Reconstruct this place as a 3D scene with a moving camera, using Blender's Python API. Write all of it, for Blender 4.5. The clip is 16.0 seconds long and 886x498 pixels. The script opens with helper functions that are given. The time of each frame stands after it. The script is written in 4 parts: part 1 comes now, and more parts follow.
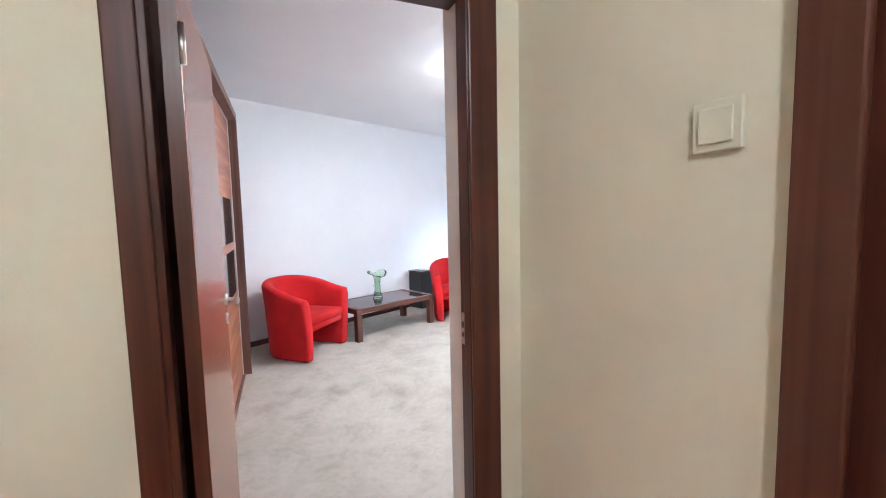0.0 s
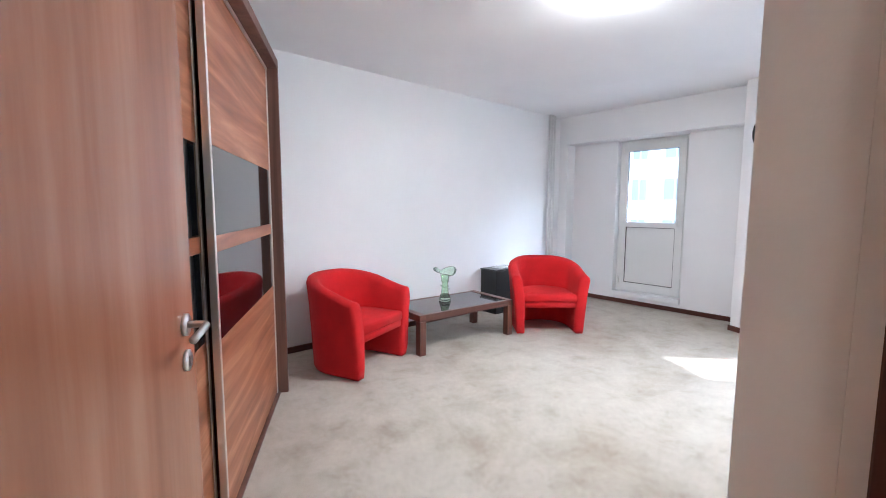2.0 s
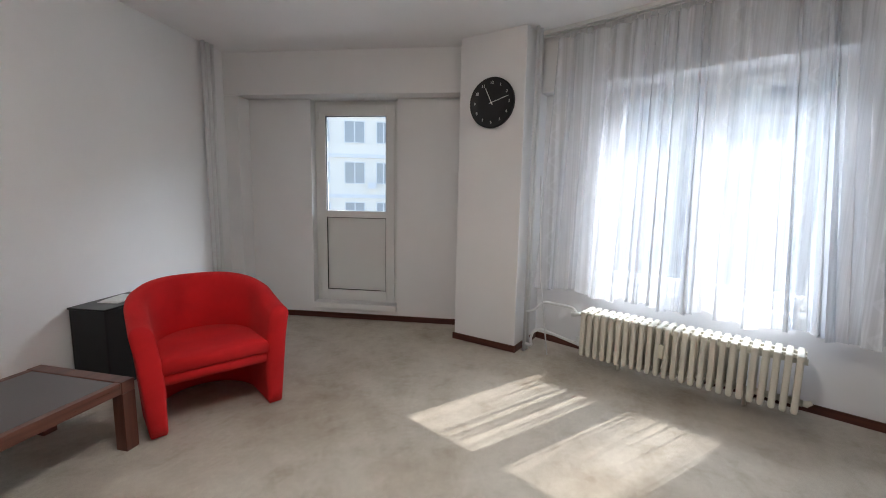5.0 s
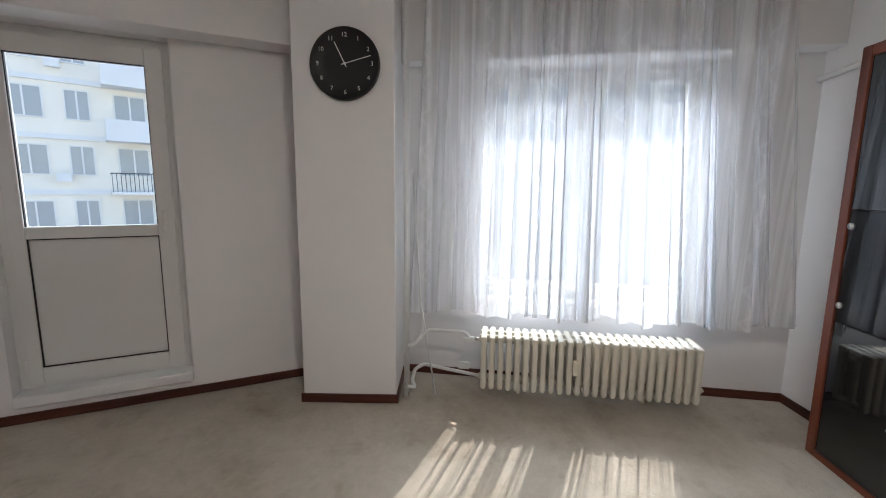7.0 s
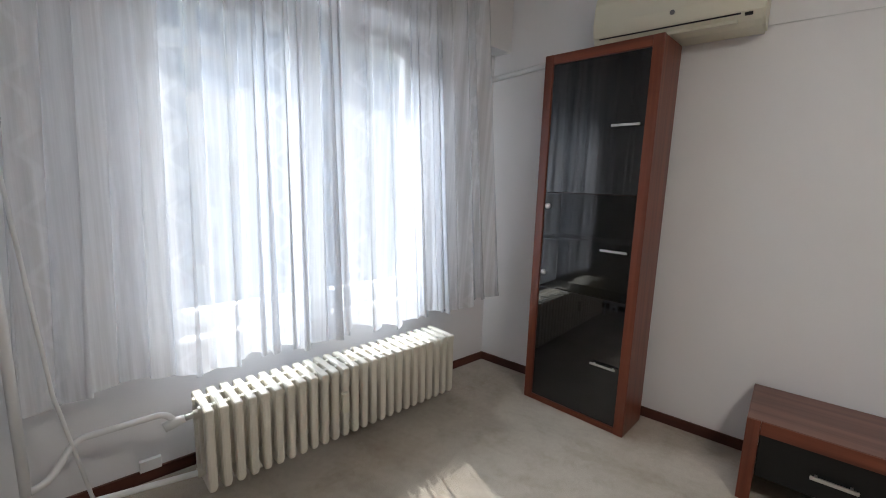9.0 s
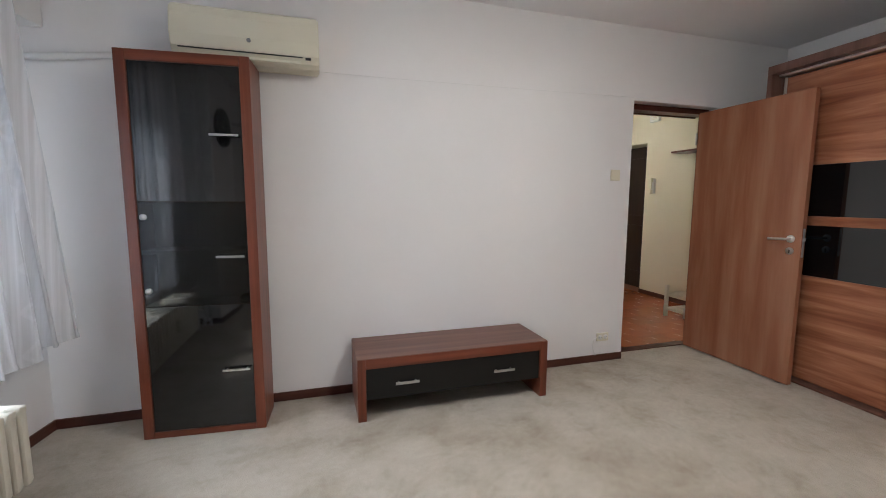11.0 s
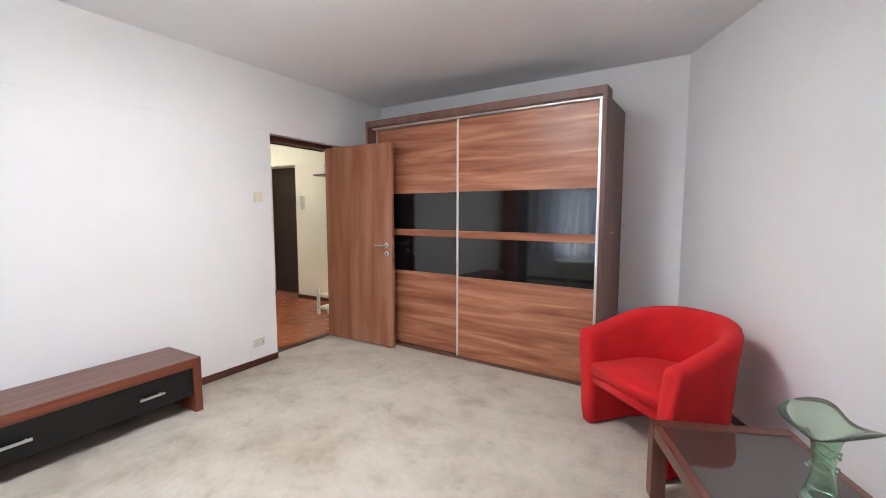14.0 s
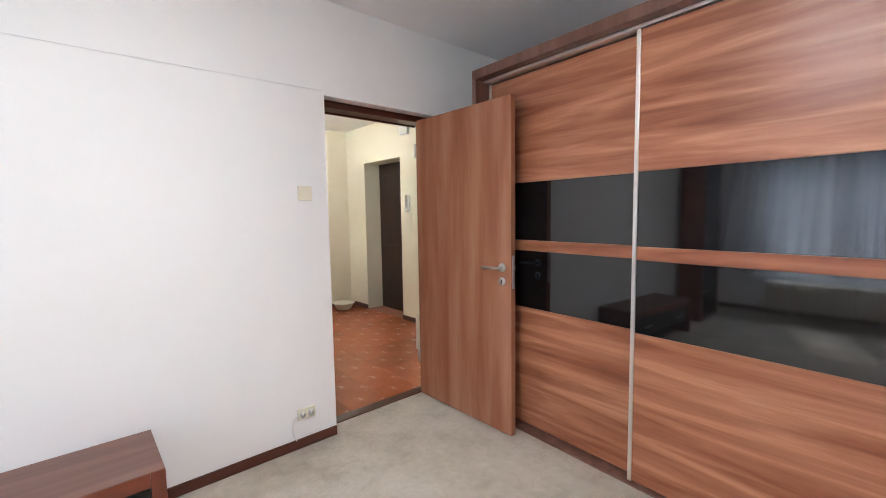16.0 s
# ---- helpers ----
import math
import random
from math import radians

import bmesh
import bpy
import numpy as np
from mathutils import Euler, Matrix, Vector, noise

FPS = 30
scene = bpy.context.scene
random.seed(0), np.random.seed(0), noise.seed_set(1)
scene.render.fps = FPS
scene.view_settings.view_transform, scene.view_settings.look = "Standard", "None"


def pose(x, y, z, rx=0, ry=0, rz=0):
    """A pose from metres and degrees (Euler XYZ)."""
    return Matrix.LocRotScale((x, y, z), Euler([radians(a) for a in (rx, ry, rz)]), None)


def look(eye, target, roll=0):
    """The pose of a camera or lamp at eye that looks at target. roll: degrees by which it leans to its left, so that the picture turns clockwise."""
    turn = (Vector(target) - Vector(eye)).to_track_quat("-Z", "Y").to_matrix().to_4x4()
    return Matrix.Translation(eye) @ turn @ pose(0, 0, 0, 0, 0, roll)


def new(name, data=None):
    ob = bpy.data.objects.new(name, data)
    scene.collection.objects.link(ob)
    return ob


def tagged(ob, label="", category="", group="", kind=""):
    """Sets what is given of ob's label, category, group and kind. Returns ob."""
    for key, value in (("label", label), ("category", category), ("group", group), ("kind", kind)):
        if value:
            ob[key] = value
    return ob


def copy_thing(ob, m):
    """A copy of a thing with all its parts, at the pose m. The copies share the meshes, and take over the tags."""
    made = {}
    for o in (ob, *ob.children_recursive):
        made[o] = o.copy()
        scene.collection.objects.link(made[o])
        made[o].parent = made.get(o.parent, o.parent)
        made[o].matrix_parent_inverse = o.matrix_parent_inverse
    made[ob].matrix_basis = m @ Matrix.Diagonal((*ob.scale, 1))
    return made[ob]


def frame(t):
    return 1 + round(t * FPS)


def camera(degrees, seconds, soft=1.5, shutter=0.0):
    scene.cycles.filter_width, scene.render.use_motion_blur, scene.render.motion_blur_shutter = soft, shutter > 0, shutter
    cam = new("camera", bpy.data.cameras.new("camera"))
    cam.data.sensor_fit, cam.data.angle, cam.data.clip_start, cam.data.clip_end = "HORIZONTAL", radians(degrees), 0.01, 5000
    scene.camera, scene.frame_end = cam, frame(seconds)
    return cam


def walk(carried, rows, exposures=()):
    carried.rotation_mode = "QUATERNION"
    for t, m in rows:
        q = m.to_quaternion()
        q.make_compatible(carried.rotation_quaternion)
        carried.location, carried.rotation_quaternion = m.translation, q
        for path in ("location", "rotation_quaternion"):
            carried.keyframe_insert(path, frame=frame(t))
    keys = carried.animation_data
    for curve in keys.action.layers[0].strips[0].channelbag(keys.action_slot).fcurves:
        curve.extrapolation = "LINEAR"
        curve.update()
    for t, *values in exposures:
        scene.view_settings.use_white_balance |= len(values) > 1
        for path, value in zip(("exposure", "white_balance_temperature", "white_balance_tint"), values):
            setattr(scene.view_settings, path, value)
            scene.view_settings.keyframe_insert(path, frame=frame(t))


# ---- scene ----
cam = camera(93.2, 16.0, soft=1.0)
PATH = [
    (0, (-0.568, -1.344, 1.417), (0.231, 0.481, 1.245), -1.3),
    (0.5, (-0.464, -1.167, 1.394), (0.036, 0.763, 1.228), -1.7),
    (1, (-0.448, -0.899, 1.349), (-0.078, 1.059, 1.179), -1.2),
    (1.5, (-0.441, -0.627, 1.338), (-0.003, 1.316, 1.156), -0.4),
    (2, (-0.394, -0.347, 1.329), (0.133, 1.572, 1.131), 0.2),
    (2.5, (-0.331, -0.086, 1.315), (0.282, 1.806, 1.107), 0.3),
    (3, (-0.196, 0.179, 1.294), (0.54, 2.025, 1.071), 0.2),
    (3.5, (-0.025, 0.415, 1.34), (0.963, 2.137, 1.096), 0.3),
    (4, (0.168, 0.653, 1.347), (1.464, 2.153, 1.085), 0.7),
    (6.5, (1.171, 1.995, 1.338), (3.11, 2.403, 1.063), 0.7),
    (7, (1.281, 2.227, 1.384), (3.26, 2.25, 1.096), 0.6),
    (7.5, (1.451, 2.352, 1.342), (3.396, 1.978, 1.064), 0.5),
    (8, (1.676, 2.474, 1.349), (3.495, 1.692, 1.067), 0.8),
    (10.3, (2.604, 2.625, 1.353), (2.756, 0.649, 1.08), 1.2),
    (10.5, (2.534, 2.658, 1.324), (2.506, 0.673, 1.078), 0.6),
    (11, (2.46, 2.823, 1.314), (1.884, 0.922, 1.084), 0.2),
    (11.5, (2.48, 3.01, 1.327), (1.468, 1.3, 1.098), 0.4),
    (12, (2.586, 3.14, 1.341), (1.295, 1.625, 1.141), 0.4),
    (12.5, (2.726, 3.313, 1.362), (1.258, 1.968, 1.171), 0.4),
    (13, (2.854, 3.408, 1.366), (1.238, 2.244, 1.189), 0.4),
    (13.5, (2.805, 3.418, 1.396), (1.114, 2.365, 1.215), 0.2),
    (14, (2.601, 3.324, 1.396), (0.882, 2.319, 1.215), 0.0),
    (14.5, (2.395, 3.186, 1.392), (0.73, 2.09, 1.215), -0.4),
    (15, (2.088, 2.913, 1.366), (0.491, 1.722, 1.189), -0.5),
    (15.5, (1.646, 2.696, 1.356), (0.132, 1.399, 1.19), -0.5),
    (16, (1.217, 2.382, 1.387), (-0.103, 0.888, 1.218), -0.9),
]
EXPOSURES = [(0, 3.25, 5350, 10), (2.0, 3.0, 5500, 10), (3.0, 2.35, 5800, 10), (4.0, 1.95, 6100, 10), (6.5, 1.6, 6450, 10), (8.0, 1.55, 6400, 10),
             (10.3, 1.2, 6350, 10), (11.0, 1.95, 6200, 10), (12.0, 2.75, 5950, 10), (16.0, 2.8, 5900, 10)]
walk(cam, [(t, look(eye, to, roll)) for t, eye, to, roll in PATH], EXPOSURES)

# ---- world, sun, exposure ----
def setup_world():
    w = bpy.data.worlds.new("sky")
    scene.world = w
    w.use_nodes = True
    nt = w.node_tree
    sky = nt.nodes.new("ShaderNodeTexSky")
    sky.sky_type = "NISHITA"
    sky.sun_disc = False
    sky.sun_elevation = SUN_ELEV
    sky.sun_rotation = math.atan2(SUN_FROM[0], SUN_FROM[1])
    bg = nt.nodes["Background"]
    nt.links.new(sky.outputs[0], bg.inputs[0])
    bg.inputs[1].default_value = 0.15


SUN_FROM = (0.92, -0.38)
SUN_ELEV = radians(45)
setup_world()
sun = new("sun", bpy.data.lights.new("sun", "SUN"))
sun.data.energy, sun.data.angle, sun.data.color = 2.8, radians(0.5), (1.0, 0.95, 0.88)
sun.matrix_world = look((12, -5, 14), (12 - 0.92, -5 + 0.38, 14 - math.tan(SUN_ELEV)))



# sky light gathered above the two openings, outside
def sky_lamp(name, m, sx, sy, watts):
    lamp = new(name, bpy.data.lights.new(name, "AREA"))
    lamp.data.shape, lamp.data.size, lamp.data.size_y = "RECTANGLE", sx, sy
    lamp.data.energy, lamp.data.color = watts, (0.86, 0.93, 1.0)
    lamp.matrix_world = m


sky_lamp("window_sky_light", look((9.2, 0.75, 5.3), (4.1, 1.35, 1.35)), 6.5, 2.6, 900)
sky_lamp("balcony_sky_light", look((5.05, 3.75, 2.60), (3.5, 4.4, 1.0)), 1.2, 0.5, 5)


# ---- materials ----
class Mat:
    """A node material with short cuts."""

    def __init__(self, name, color=(0.8, 0.8, 0.8), rough=0.6, metal=0.0):
        self.m = bpy.data.materials.new(name)
        self.m.use_nodes = True
        self.nt = self.m.node_tree
        self.b = self.nt.nodes["Principled BSDF"]
        self.b.inputs["Base Color"].default_value = (*color, 1)
        self.b.inputs["Roughness"].default_value = rough
        self.b.inputs["Metallic"].default_value = metal

    def node(self, kind, **values):
        n = self.nt.nodes.new(kind)
        for k, v in values.items():
            n.inputs[k].default_value = v
        return n

    def link(self, a, b):
        self.nt.links.new(a, b)

    def coords(self, scale=(1, 1, 1), rot=(0, 0, 0)):
        t = self.node("ShaderNodeTexCoord")
        mp = self.node("ShaderNodeMapping", Scale=scale, Rotation=rot)
        self.link(t.outputs["Object"], mp.inputs["Vector"])
        return mp.outputs[0]

    def noise(self, vec, scale, detail=4.0, rough=0.55, distortion=0.0):
        n = self.node("ShaderNodeTexNoise", Scale=scale, Detail=detail, Roughness=rough, Distortion=distortion)
        self.link(vec, n.inputs["Vector"])
        return n.outputs["Fac"]

    def ramp(self, fac, stops):
        r = self.node("ShaderNodeValToRGB")
        e = r.color_ramp.elements
        while len(e) < len(stops):
            e.new(0.5)
        for el, (p, c) in zip(e, stops):
            el.position, el.color = p, (*c, 1)
        self.link(fac, r.inputs[0])
        return r.outputs[0]

    def mix(self, a, b, fac, mode="MIX"):
        n = self.nt.nodes.new("ShaderNodeMix")
        n.data_type, n.blend_type = "RGBA", mode
        for sock, v in ((n.inputs[0], fac), (n.inputs[6], a), (n.inputs[7], b)):
            if hasattr(v, "links"):
                self.link(v, sock)
            elif isinstance(v, tuple):
                sock.default_value = (*v, 1)
            else:
                sock.default_value = v
        return n.outputs[2]

    def color(self, c):
        self.link(c, self.b.inputs["Base Color"])
        return self

    def bump(self, height, strength, dist=0.002):
        n = self.node("ShaderNodeBump", Strength=strength, Distance=dist)
        self.link(height, n.inputs["Height"])
        self.link(n.outputs[0], self.b.inputs["Normal"])
        return self

    def rough(self, fac, lo, hi):
        n = self.node("ShaderNodeMapRange")
        n.inputs[3].default_value, n.inputs[4].default_value = lo, hi
        self.link(fac, n.inputs[0])
        self.link(n.outputs[0], self.b.inputs["Roughness"])
        return self


def painted(name, base, spread=0.03, rough=0.75, bump=0.25):
    k = Mat(name, base, rough)
    big = k.noise(k.coords(), 0.9, 5, 0.6)
    fine = k.noise(k.coords(), 140, 3)
    lo = tuple(c * (1 - spread) for c in base)
    hi = tuple(min(1, c * (1 + spread)) for c in base)
    k.color(k.ramp(big, [(0.3, lo), (0.7, hi)]))
    k.bump(fine, bump, 0.0015)
    return k.m


def wood(name, stops, axis=0, rough=0.35, stretch=11.0, size=1.0, flame=0.5, relief=0.08):
    """Veneer whose grain runs along the axis."""
    k = Mat(name, stops[0][1], rough)
    sc = [stretch * size] * 3
    sc[axis] = size * 0.9
    v = k.coords(tuple(sc))
    info = k.node("ShaderNodeObjectInfo")
    off = k.node("ShaderNodeVectorMath")
    off.operation = "MULTIPLY_ADD"
    off.inputs[1].default_value = (1, 1, 1)
    sc2 = k.node("ShaderNodeVectorMath")
    sc2.operation = "SCALE"
    sc2.inputs[0].default_value = (37.0, 21.0, 53.0)
    k.link(info.outputs["Random"], sc2.inputs["Scale"])
    k.link(v, off.inputs[0])
    k.link(sc2.outputs[0], off.inputs[2])
    v = off.outputs[0]
    a = k.noise(v, 1.0, 5, 0.52, flame)
    b = k.noise(v, 7.0, 3, 0.55, 0.1)
    m = k.node("ShaderNodeMath")
    m.operation = "MULTIPLY_ADD"
    m.inputs[1].default_value = 0.13
    k.link(b, m.inputs[0])
    k.link(a, m.inputs[2])
    k.color(k.ramp(m.outputs[0], stops))
    k.rough(b, rough - 0.6 * relief, rough + 1.2 * relief)
    k.bump(b, relief, 0.0008)
    return k.m


WALL = painted("white_wall_paint", (0.83, 0.83, 0.84))
CEIL = painted("white_ceiling_paint", (0.86, 0.86, 0.87))
HALLWALL = painted("cream_hall_paint", (0.76, 0.72, 0.58))
PVC = painted("white_plastic_frame", (0.78, 0.79, 0.78), 0.02, 0.3, 0.03)
CREAM = painted("cream_enamel", (0.74, 0.71, 0.62), 0.05, 0.32, 0.1)
IVORY = painted("ivory_plastic", (0.74, 0.71, 0.58), 0.03, 0.4, 0.03)
PIPE = painted("white_pipe_enamel", (0.76, 0.77, 0.77), 0.04, 0.35, 0.1)
WALNUT = [(0.32, (0.18, 0.053, 0.024)), (0.47, (0.30, 0.102, 0.047)), (0.60, (0.41, 0.165, 0.086)), (0.76, (0.56, 0.275, 0.160))]
DARKW = [(0.30, (0.040, 0.010, 0.006)), (0.55, (0.072, 0.019, 0.011)), (0.80, (0.110, 0.033, 0.019))]
REDW = [(0.30, (0.085, 0.018, 0.008)), (0.55, (0.150, 0.035, 0.016)), (0.80, (0.215, 0.060, 0.029))]
BROWNW = [(0.30, (0.10, 0.046, 0.034)), (0.55, (0.15, 0.072, 0.053)), (0.80, (0.20, 0.105, 0.078))]
W_HORIZ = wood("walnut_veneer_lying", WALNUT, 1, 0.36, 13, 1.0, 0.75, 0.05)
DOORW = [(0.28, (0.245, 0.088, 0.044)), (0.50, (0.315, 0.126, 0.066)), (0.66, (0.37, 0.166, 0.094)), (0.84, (0.44, 0.21, 0.126))]
W_VERT = wood("walnut_veneer_standing", DOORW, 2, 0.24, 9, 0.9, 0.3, 0.012)
W_CARCASS = wood("brown_carcass_veneer", BROWNW, 2, 0.42, 20)
W_DARKV = wood("mahogany_frame_standing", DARKW, 2, 0.3, 24)
W_DARKH = wood("mahogany_frame_lying", DARKW, 0, 0.3, 24)
W_REDV = wood("cherry_veneer_standing", REDW, 2, 0.3, 22)
W_REDH = wood("cherry_veneer_lying", REDW, 0, 0.3, 22)
W_TABLE = wood("table_wood_lying", [(0.3, (0.060, 0.019, 0.012)), (0.55, (0.115, 0.040, 0.026)), (0.8, (0.17, 0.066, 0.044))], 0, 0.28, 22)
W_TABLEV = wood("table_wood_standing", [(0.3, (0.060, 0.019, 0.012)), (0.55, (0.115, 0.040, 0.026)), (0.8, (0.17, 0.066, 0.044))], 2, 0.28, 22)
BASEW = wood("baseboard_wood", DARKW, 0, 0.45, 18)


def make_carpet():
    k = Mat("beige_carpet_pile", (0.4, 0.36, 0.3), 0.95)
    v = k.coords()
    big = k.noise(v, 1.1, 5, 0.6, 0.15)
    mid = k.noise(v, 4.2, 8, 0.72, 0.1)
    fine = k.noise(v, 260, 2)
    c = k.ramp(big, [(0.30, (0.40, 0.345, 0.275)), (0.50, (0.51, 0.465, 0.395)), (0.75, (0.57, 0.53, 0.46))])
    stain = k.ramp(mid, [(0.32, (0.78, 0.74, 0.69)), (0.47, (0.95, 0.94, 0.93)), (0.66, (1.06, 1.06, 1.06))])
    grain = k.ramp(fine, [(0.3, (0.78, 0.78, 0.78)), (0.7, (1.15, 1.15, 1.15))])
    tuft = k.ramp(k.noise(v, 34, 6, 0.75), [(0.34, (0.92, 0.915, 0.905)), (0.62, (1.03, 1.03, 1.03))])
    c = k.mix(c, tuft, 1.0, "MULTIPLY")
    k.color(k.mix(k.mix(c, stain, 1.0, "MULTIPLY"), grain, 1.0, "MULTIPLY"))
    k.bump(fine, 0.6, 0.006)
    return k.m


CARPET = make_carpet()


def make_fabric(name, base):
    k = Mat(name, base, 0.9)
    v = k.coords()
    weave = k.noise(v, 420, 2)
    big = k.noise(v, 6, 4)
    k.color(k.mix(k.ramp(big, [(0.3, tuple(c * 0.88 for c in base)), (0.7, tuple(min(1, c * 1.1) for c in base))]),
                  k.ramp(weave, [(0.3, (0.85, 0.85, 0.85)), (0.7, (1.1, 1.1, 1.1))]), 1.0, "MULTIPLY"))
    k.bump(weave, 0.5, 0.002)
    k.b.inputs["Sheen Weight"].default_value = 0.08
    k.b.inputs["Sheen Tint"].default_value = (1.0, 0.25, 0.2, 1)
    return k.m


RED = make_fabric("red_wool_fabric", (0.58, 0.006, 0.009))


def gloss(name, color, rough, metal=0.0, spec=0.5, smear=True):
    k = Mat(name, color, rough, metal)
    k.b.inputs["Specular IOR Level"].default_value = spec
    if smear:
        k.rough(k.noise(k.coords(), 3.0, 6, 0.6), max(0.0, rough - 0.02), rough + 0.05)
    return k.m


BLACKGLASS = gloss("black_lacquered_glass", (0.006, 0.006, 0.007), 0.03, 0, 0.8)
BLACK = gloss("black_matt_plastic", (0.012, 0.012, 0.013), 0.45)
DRAWER = gloss("black_lacquer_drawer", (0.006, 0.006, 0.006), 0.3, 0, 0.35)
DARKIN = gloss("dark_cabinet_inside", (0.05, 0.028, 0.02), 0.5)
STEEL = gloss("brushed_steel", (0.62, 0.61, 0.60), 0.28, 1.0)
ALU = gloss("satin_aluminium", (0.78, 0.76, 0.73), 0.35, 0.9)
ENTRY = wood("entrance_door_wood", [(0.3, (0.014, 0.006, 0.005)), (0.8, (0.032, 0.014, 0.010))], 2, 0.4, 20)
TABLEGLASS = gloss("smoked_table_glass", (0.055, 0.042, 0.036), 0.04, 0, 1.0)
WHITEP = gloss("white_paper", (0.8, 0.8, 0.78), 0.7)
NUMERAL = gloss("pale_numerals", (0.75, 0.75, 0.72), 0.5, 0, 0.5, False)
GREY = gloss("grey_rubber", (0.16, 0.16, 0.17), 0.6)


def make_glass(name, color, rough=0.0, thin=True, tint=0.92, ior=1.5):
    k = Mat(name, color, rough)
    out = k.nt.nodes["Material Output"]
    if thin:
        tr = k.node("ShaderNodeBsdfTransparent", Color=(tint, tint, tint, 1))
        gl = k.node("ShaderNodeBsdfGlossy", Roughness=0.0)
        fr = k.node("ShaderNodeFresnel", IOR=ior)
        mx = k.node("ShaderNodeMixShader")
        k.link(fr.outputs[0], mx.inputs[0])
        k.link(tr.outputs[0], mx.inputs[1])
        k.link(gl.outputs[0], mx.inputs[2])
        k.link(mx.outputs[0], out.inputs[0])
    else:
        k.b.inputs["Transmission Weight"].default_value = 0.93
        k.b.inputs["IOR"].default_value = 1.45
        n = k.noise(k.coords(), 14, 4)
        k.color(k.ramp(n, [(0.35, tuple(c * 0.92 for c in color)), (0.65, color)]))
    return k.m


PANE = make_glass("clear_window_glass", (1, 1, 1), ior=1.25)
CABGLASS = make_glass("smoked_cabinet_glass", (1, 1, 1), tint=0.5, ior=1.5)
VASEGLASS = make_glass("pale_green_art_glass", (0.75, 0.95, 0.77), 0.04, False)


def make_curtain():
    """Sheer voile: streaky weave, and embroidered scrolls in columns half a metre apart."""
    k = Mat("white_sheer_voile", (0.9, 0.9, 0.92), 0.8)
    out = k.nt.nodes["Material Output"]

    def math_node(op, a, b):
        n = k.nt.nodes.new("ShaderNodeMath")
        n.operation = op
        for sock, v in zip(n.inputs, (a, b)):
            if hasattr(v, "links"):
                k.link(v, sock)
            else:
                sock.default_value = v
        return n.outputs[0]

    sep = k.node("ShaderNodeSeparateXYZ")
    k.link(k.coords(), sep.inputs[0])
    x, z = sep.outputs[0], sep.outputs[2]
    sway = math_node("MULTIPLY", math_node("SINE", math_node("MULTIPLY", z, 30.0), 0.0), 0.020)
    curl = math_node("MULTIPLY", math_node("COSINE", math_node("MULTIPLY", z, 60.0), 0.0), 0.010)
    line = math_node("COSINE", math_node("MULTIPLY", math_node("ADD", math_node("ADD", x, sway), curl), 15.7), 0.0)
    scroll = k.ramp(line, [(0.972, (0, 0, 0)), (0.995, (0.055, 0.055, 0.055))])
    threads = k.noise(k.coords((300, 1, 8)), 1.0, 2)
    streak = k.noise(k.coords((15, 1, 0.10)), 1.0, 3, 0.6)
    base = k.ramp(streak, [(0.40, (0.53, 0.53, 0.53)), (0.60, (0.80, 0.80, 0.80))])
    weave = k.ramp(threads, [(0.3, (0.95, 0.95, 0.95)), (0.7, (1.03, 1.03, 1.03))])
    fac = k.mix(k.mix(base, weave, 1.0, "MULTIPLY"), scroll, 1.0, "ADD")
    tr = k.node("ShaderNodeBsdfTransparent", Color=(1, 1, 1, 1))
    df = k.node("ShaderNodeBsdfDiffuse", Color=(0.90, 0.92, 0.96, 1))
    tl = k.node("ShaderNodeBsdfTranslucent", Color=(0.84, 0.87, 0.92, 1))
    m1, m2 = k.node("ShaderNodeMixShader", Fac=0.19), k.node("ShaderNodeMixShader")
    k.link(df.outputs[0], m1.inputs[1])
    k.link(tl.outputs[0], m1.inputs[2])
    k.link(fac, m2.inputs[0])
    k.link(tr.outputs[0], m2.inputs[1])
    k.link(m1.outputs[0], m2.inputs[2])
    k.link(m2.outputs[0], out.inputs[0])
    return k.m


CURTAIN = make_curtain()


def make_tile():
    k = Mat("terracotta_floor_tile", (0.3, 0.1, 0.05), 0.22)
    info = k.node("ShaderNodeObjectInfo")
    n = k.noise(k.coords(), 7, 5, 0.6)
    a = k.ramp(n, [(0.3, (0.33, 0.092, 0.036)), (0.7, (0.42, 0.140, 0.060))])
    b = k.ramp(info.outputs["Random"], [(0.0, (0.8, 0.8, 0.8)), (1.0, (1.15, 1.1, 1.1))])
    k.color(k.mix(a, b, 1.0, "MULTIPLY"))
    k.rough(n, 0.15, 0.35)
    k.bump(n, 0.1, 0.002)
    return k.m


TILE = make_tile()
GROUT = painted("brown_tile_grout", (0.22, 0.080, 0.042), 0.1, 0.9)


def make_glow(name, color, strength):
    k = Mat(name, (0.85, 0.8, 0.7), 0.3)
    k.b.inputs["Emission Color"].default_value = (*color, 1)
    k.b.inputs["Emission Strength"].default_value = strength
    n = k.noise(k.coords(), 9, 4)
    k.color(k.ramp(n, [(0.3, (0.75, 0.66, 0.5)), (0.7, (0.9, 0.86, 0.75))]))
    return k.m


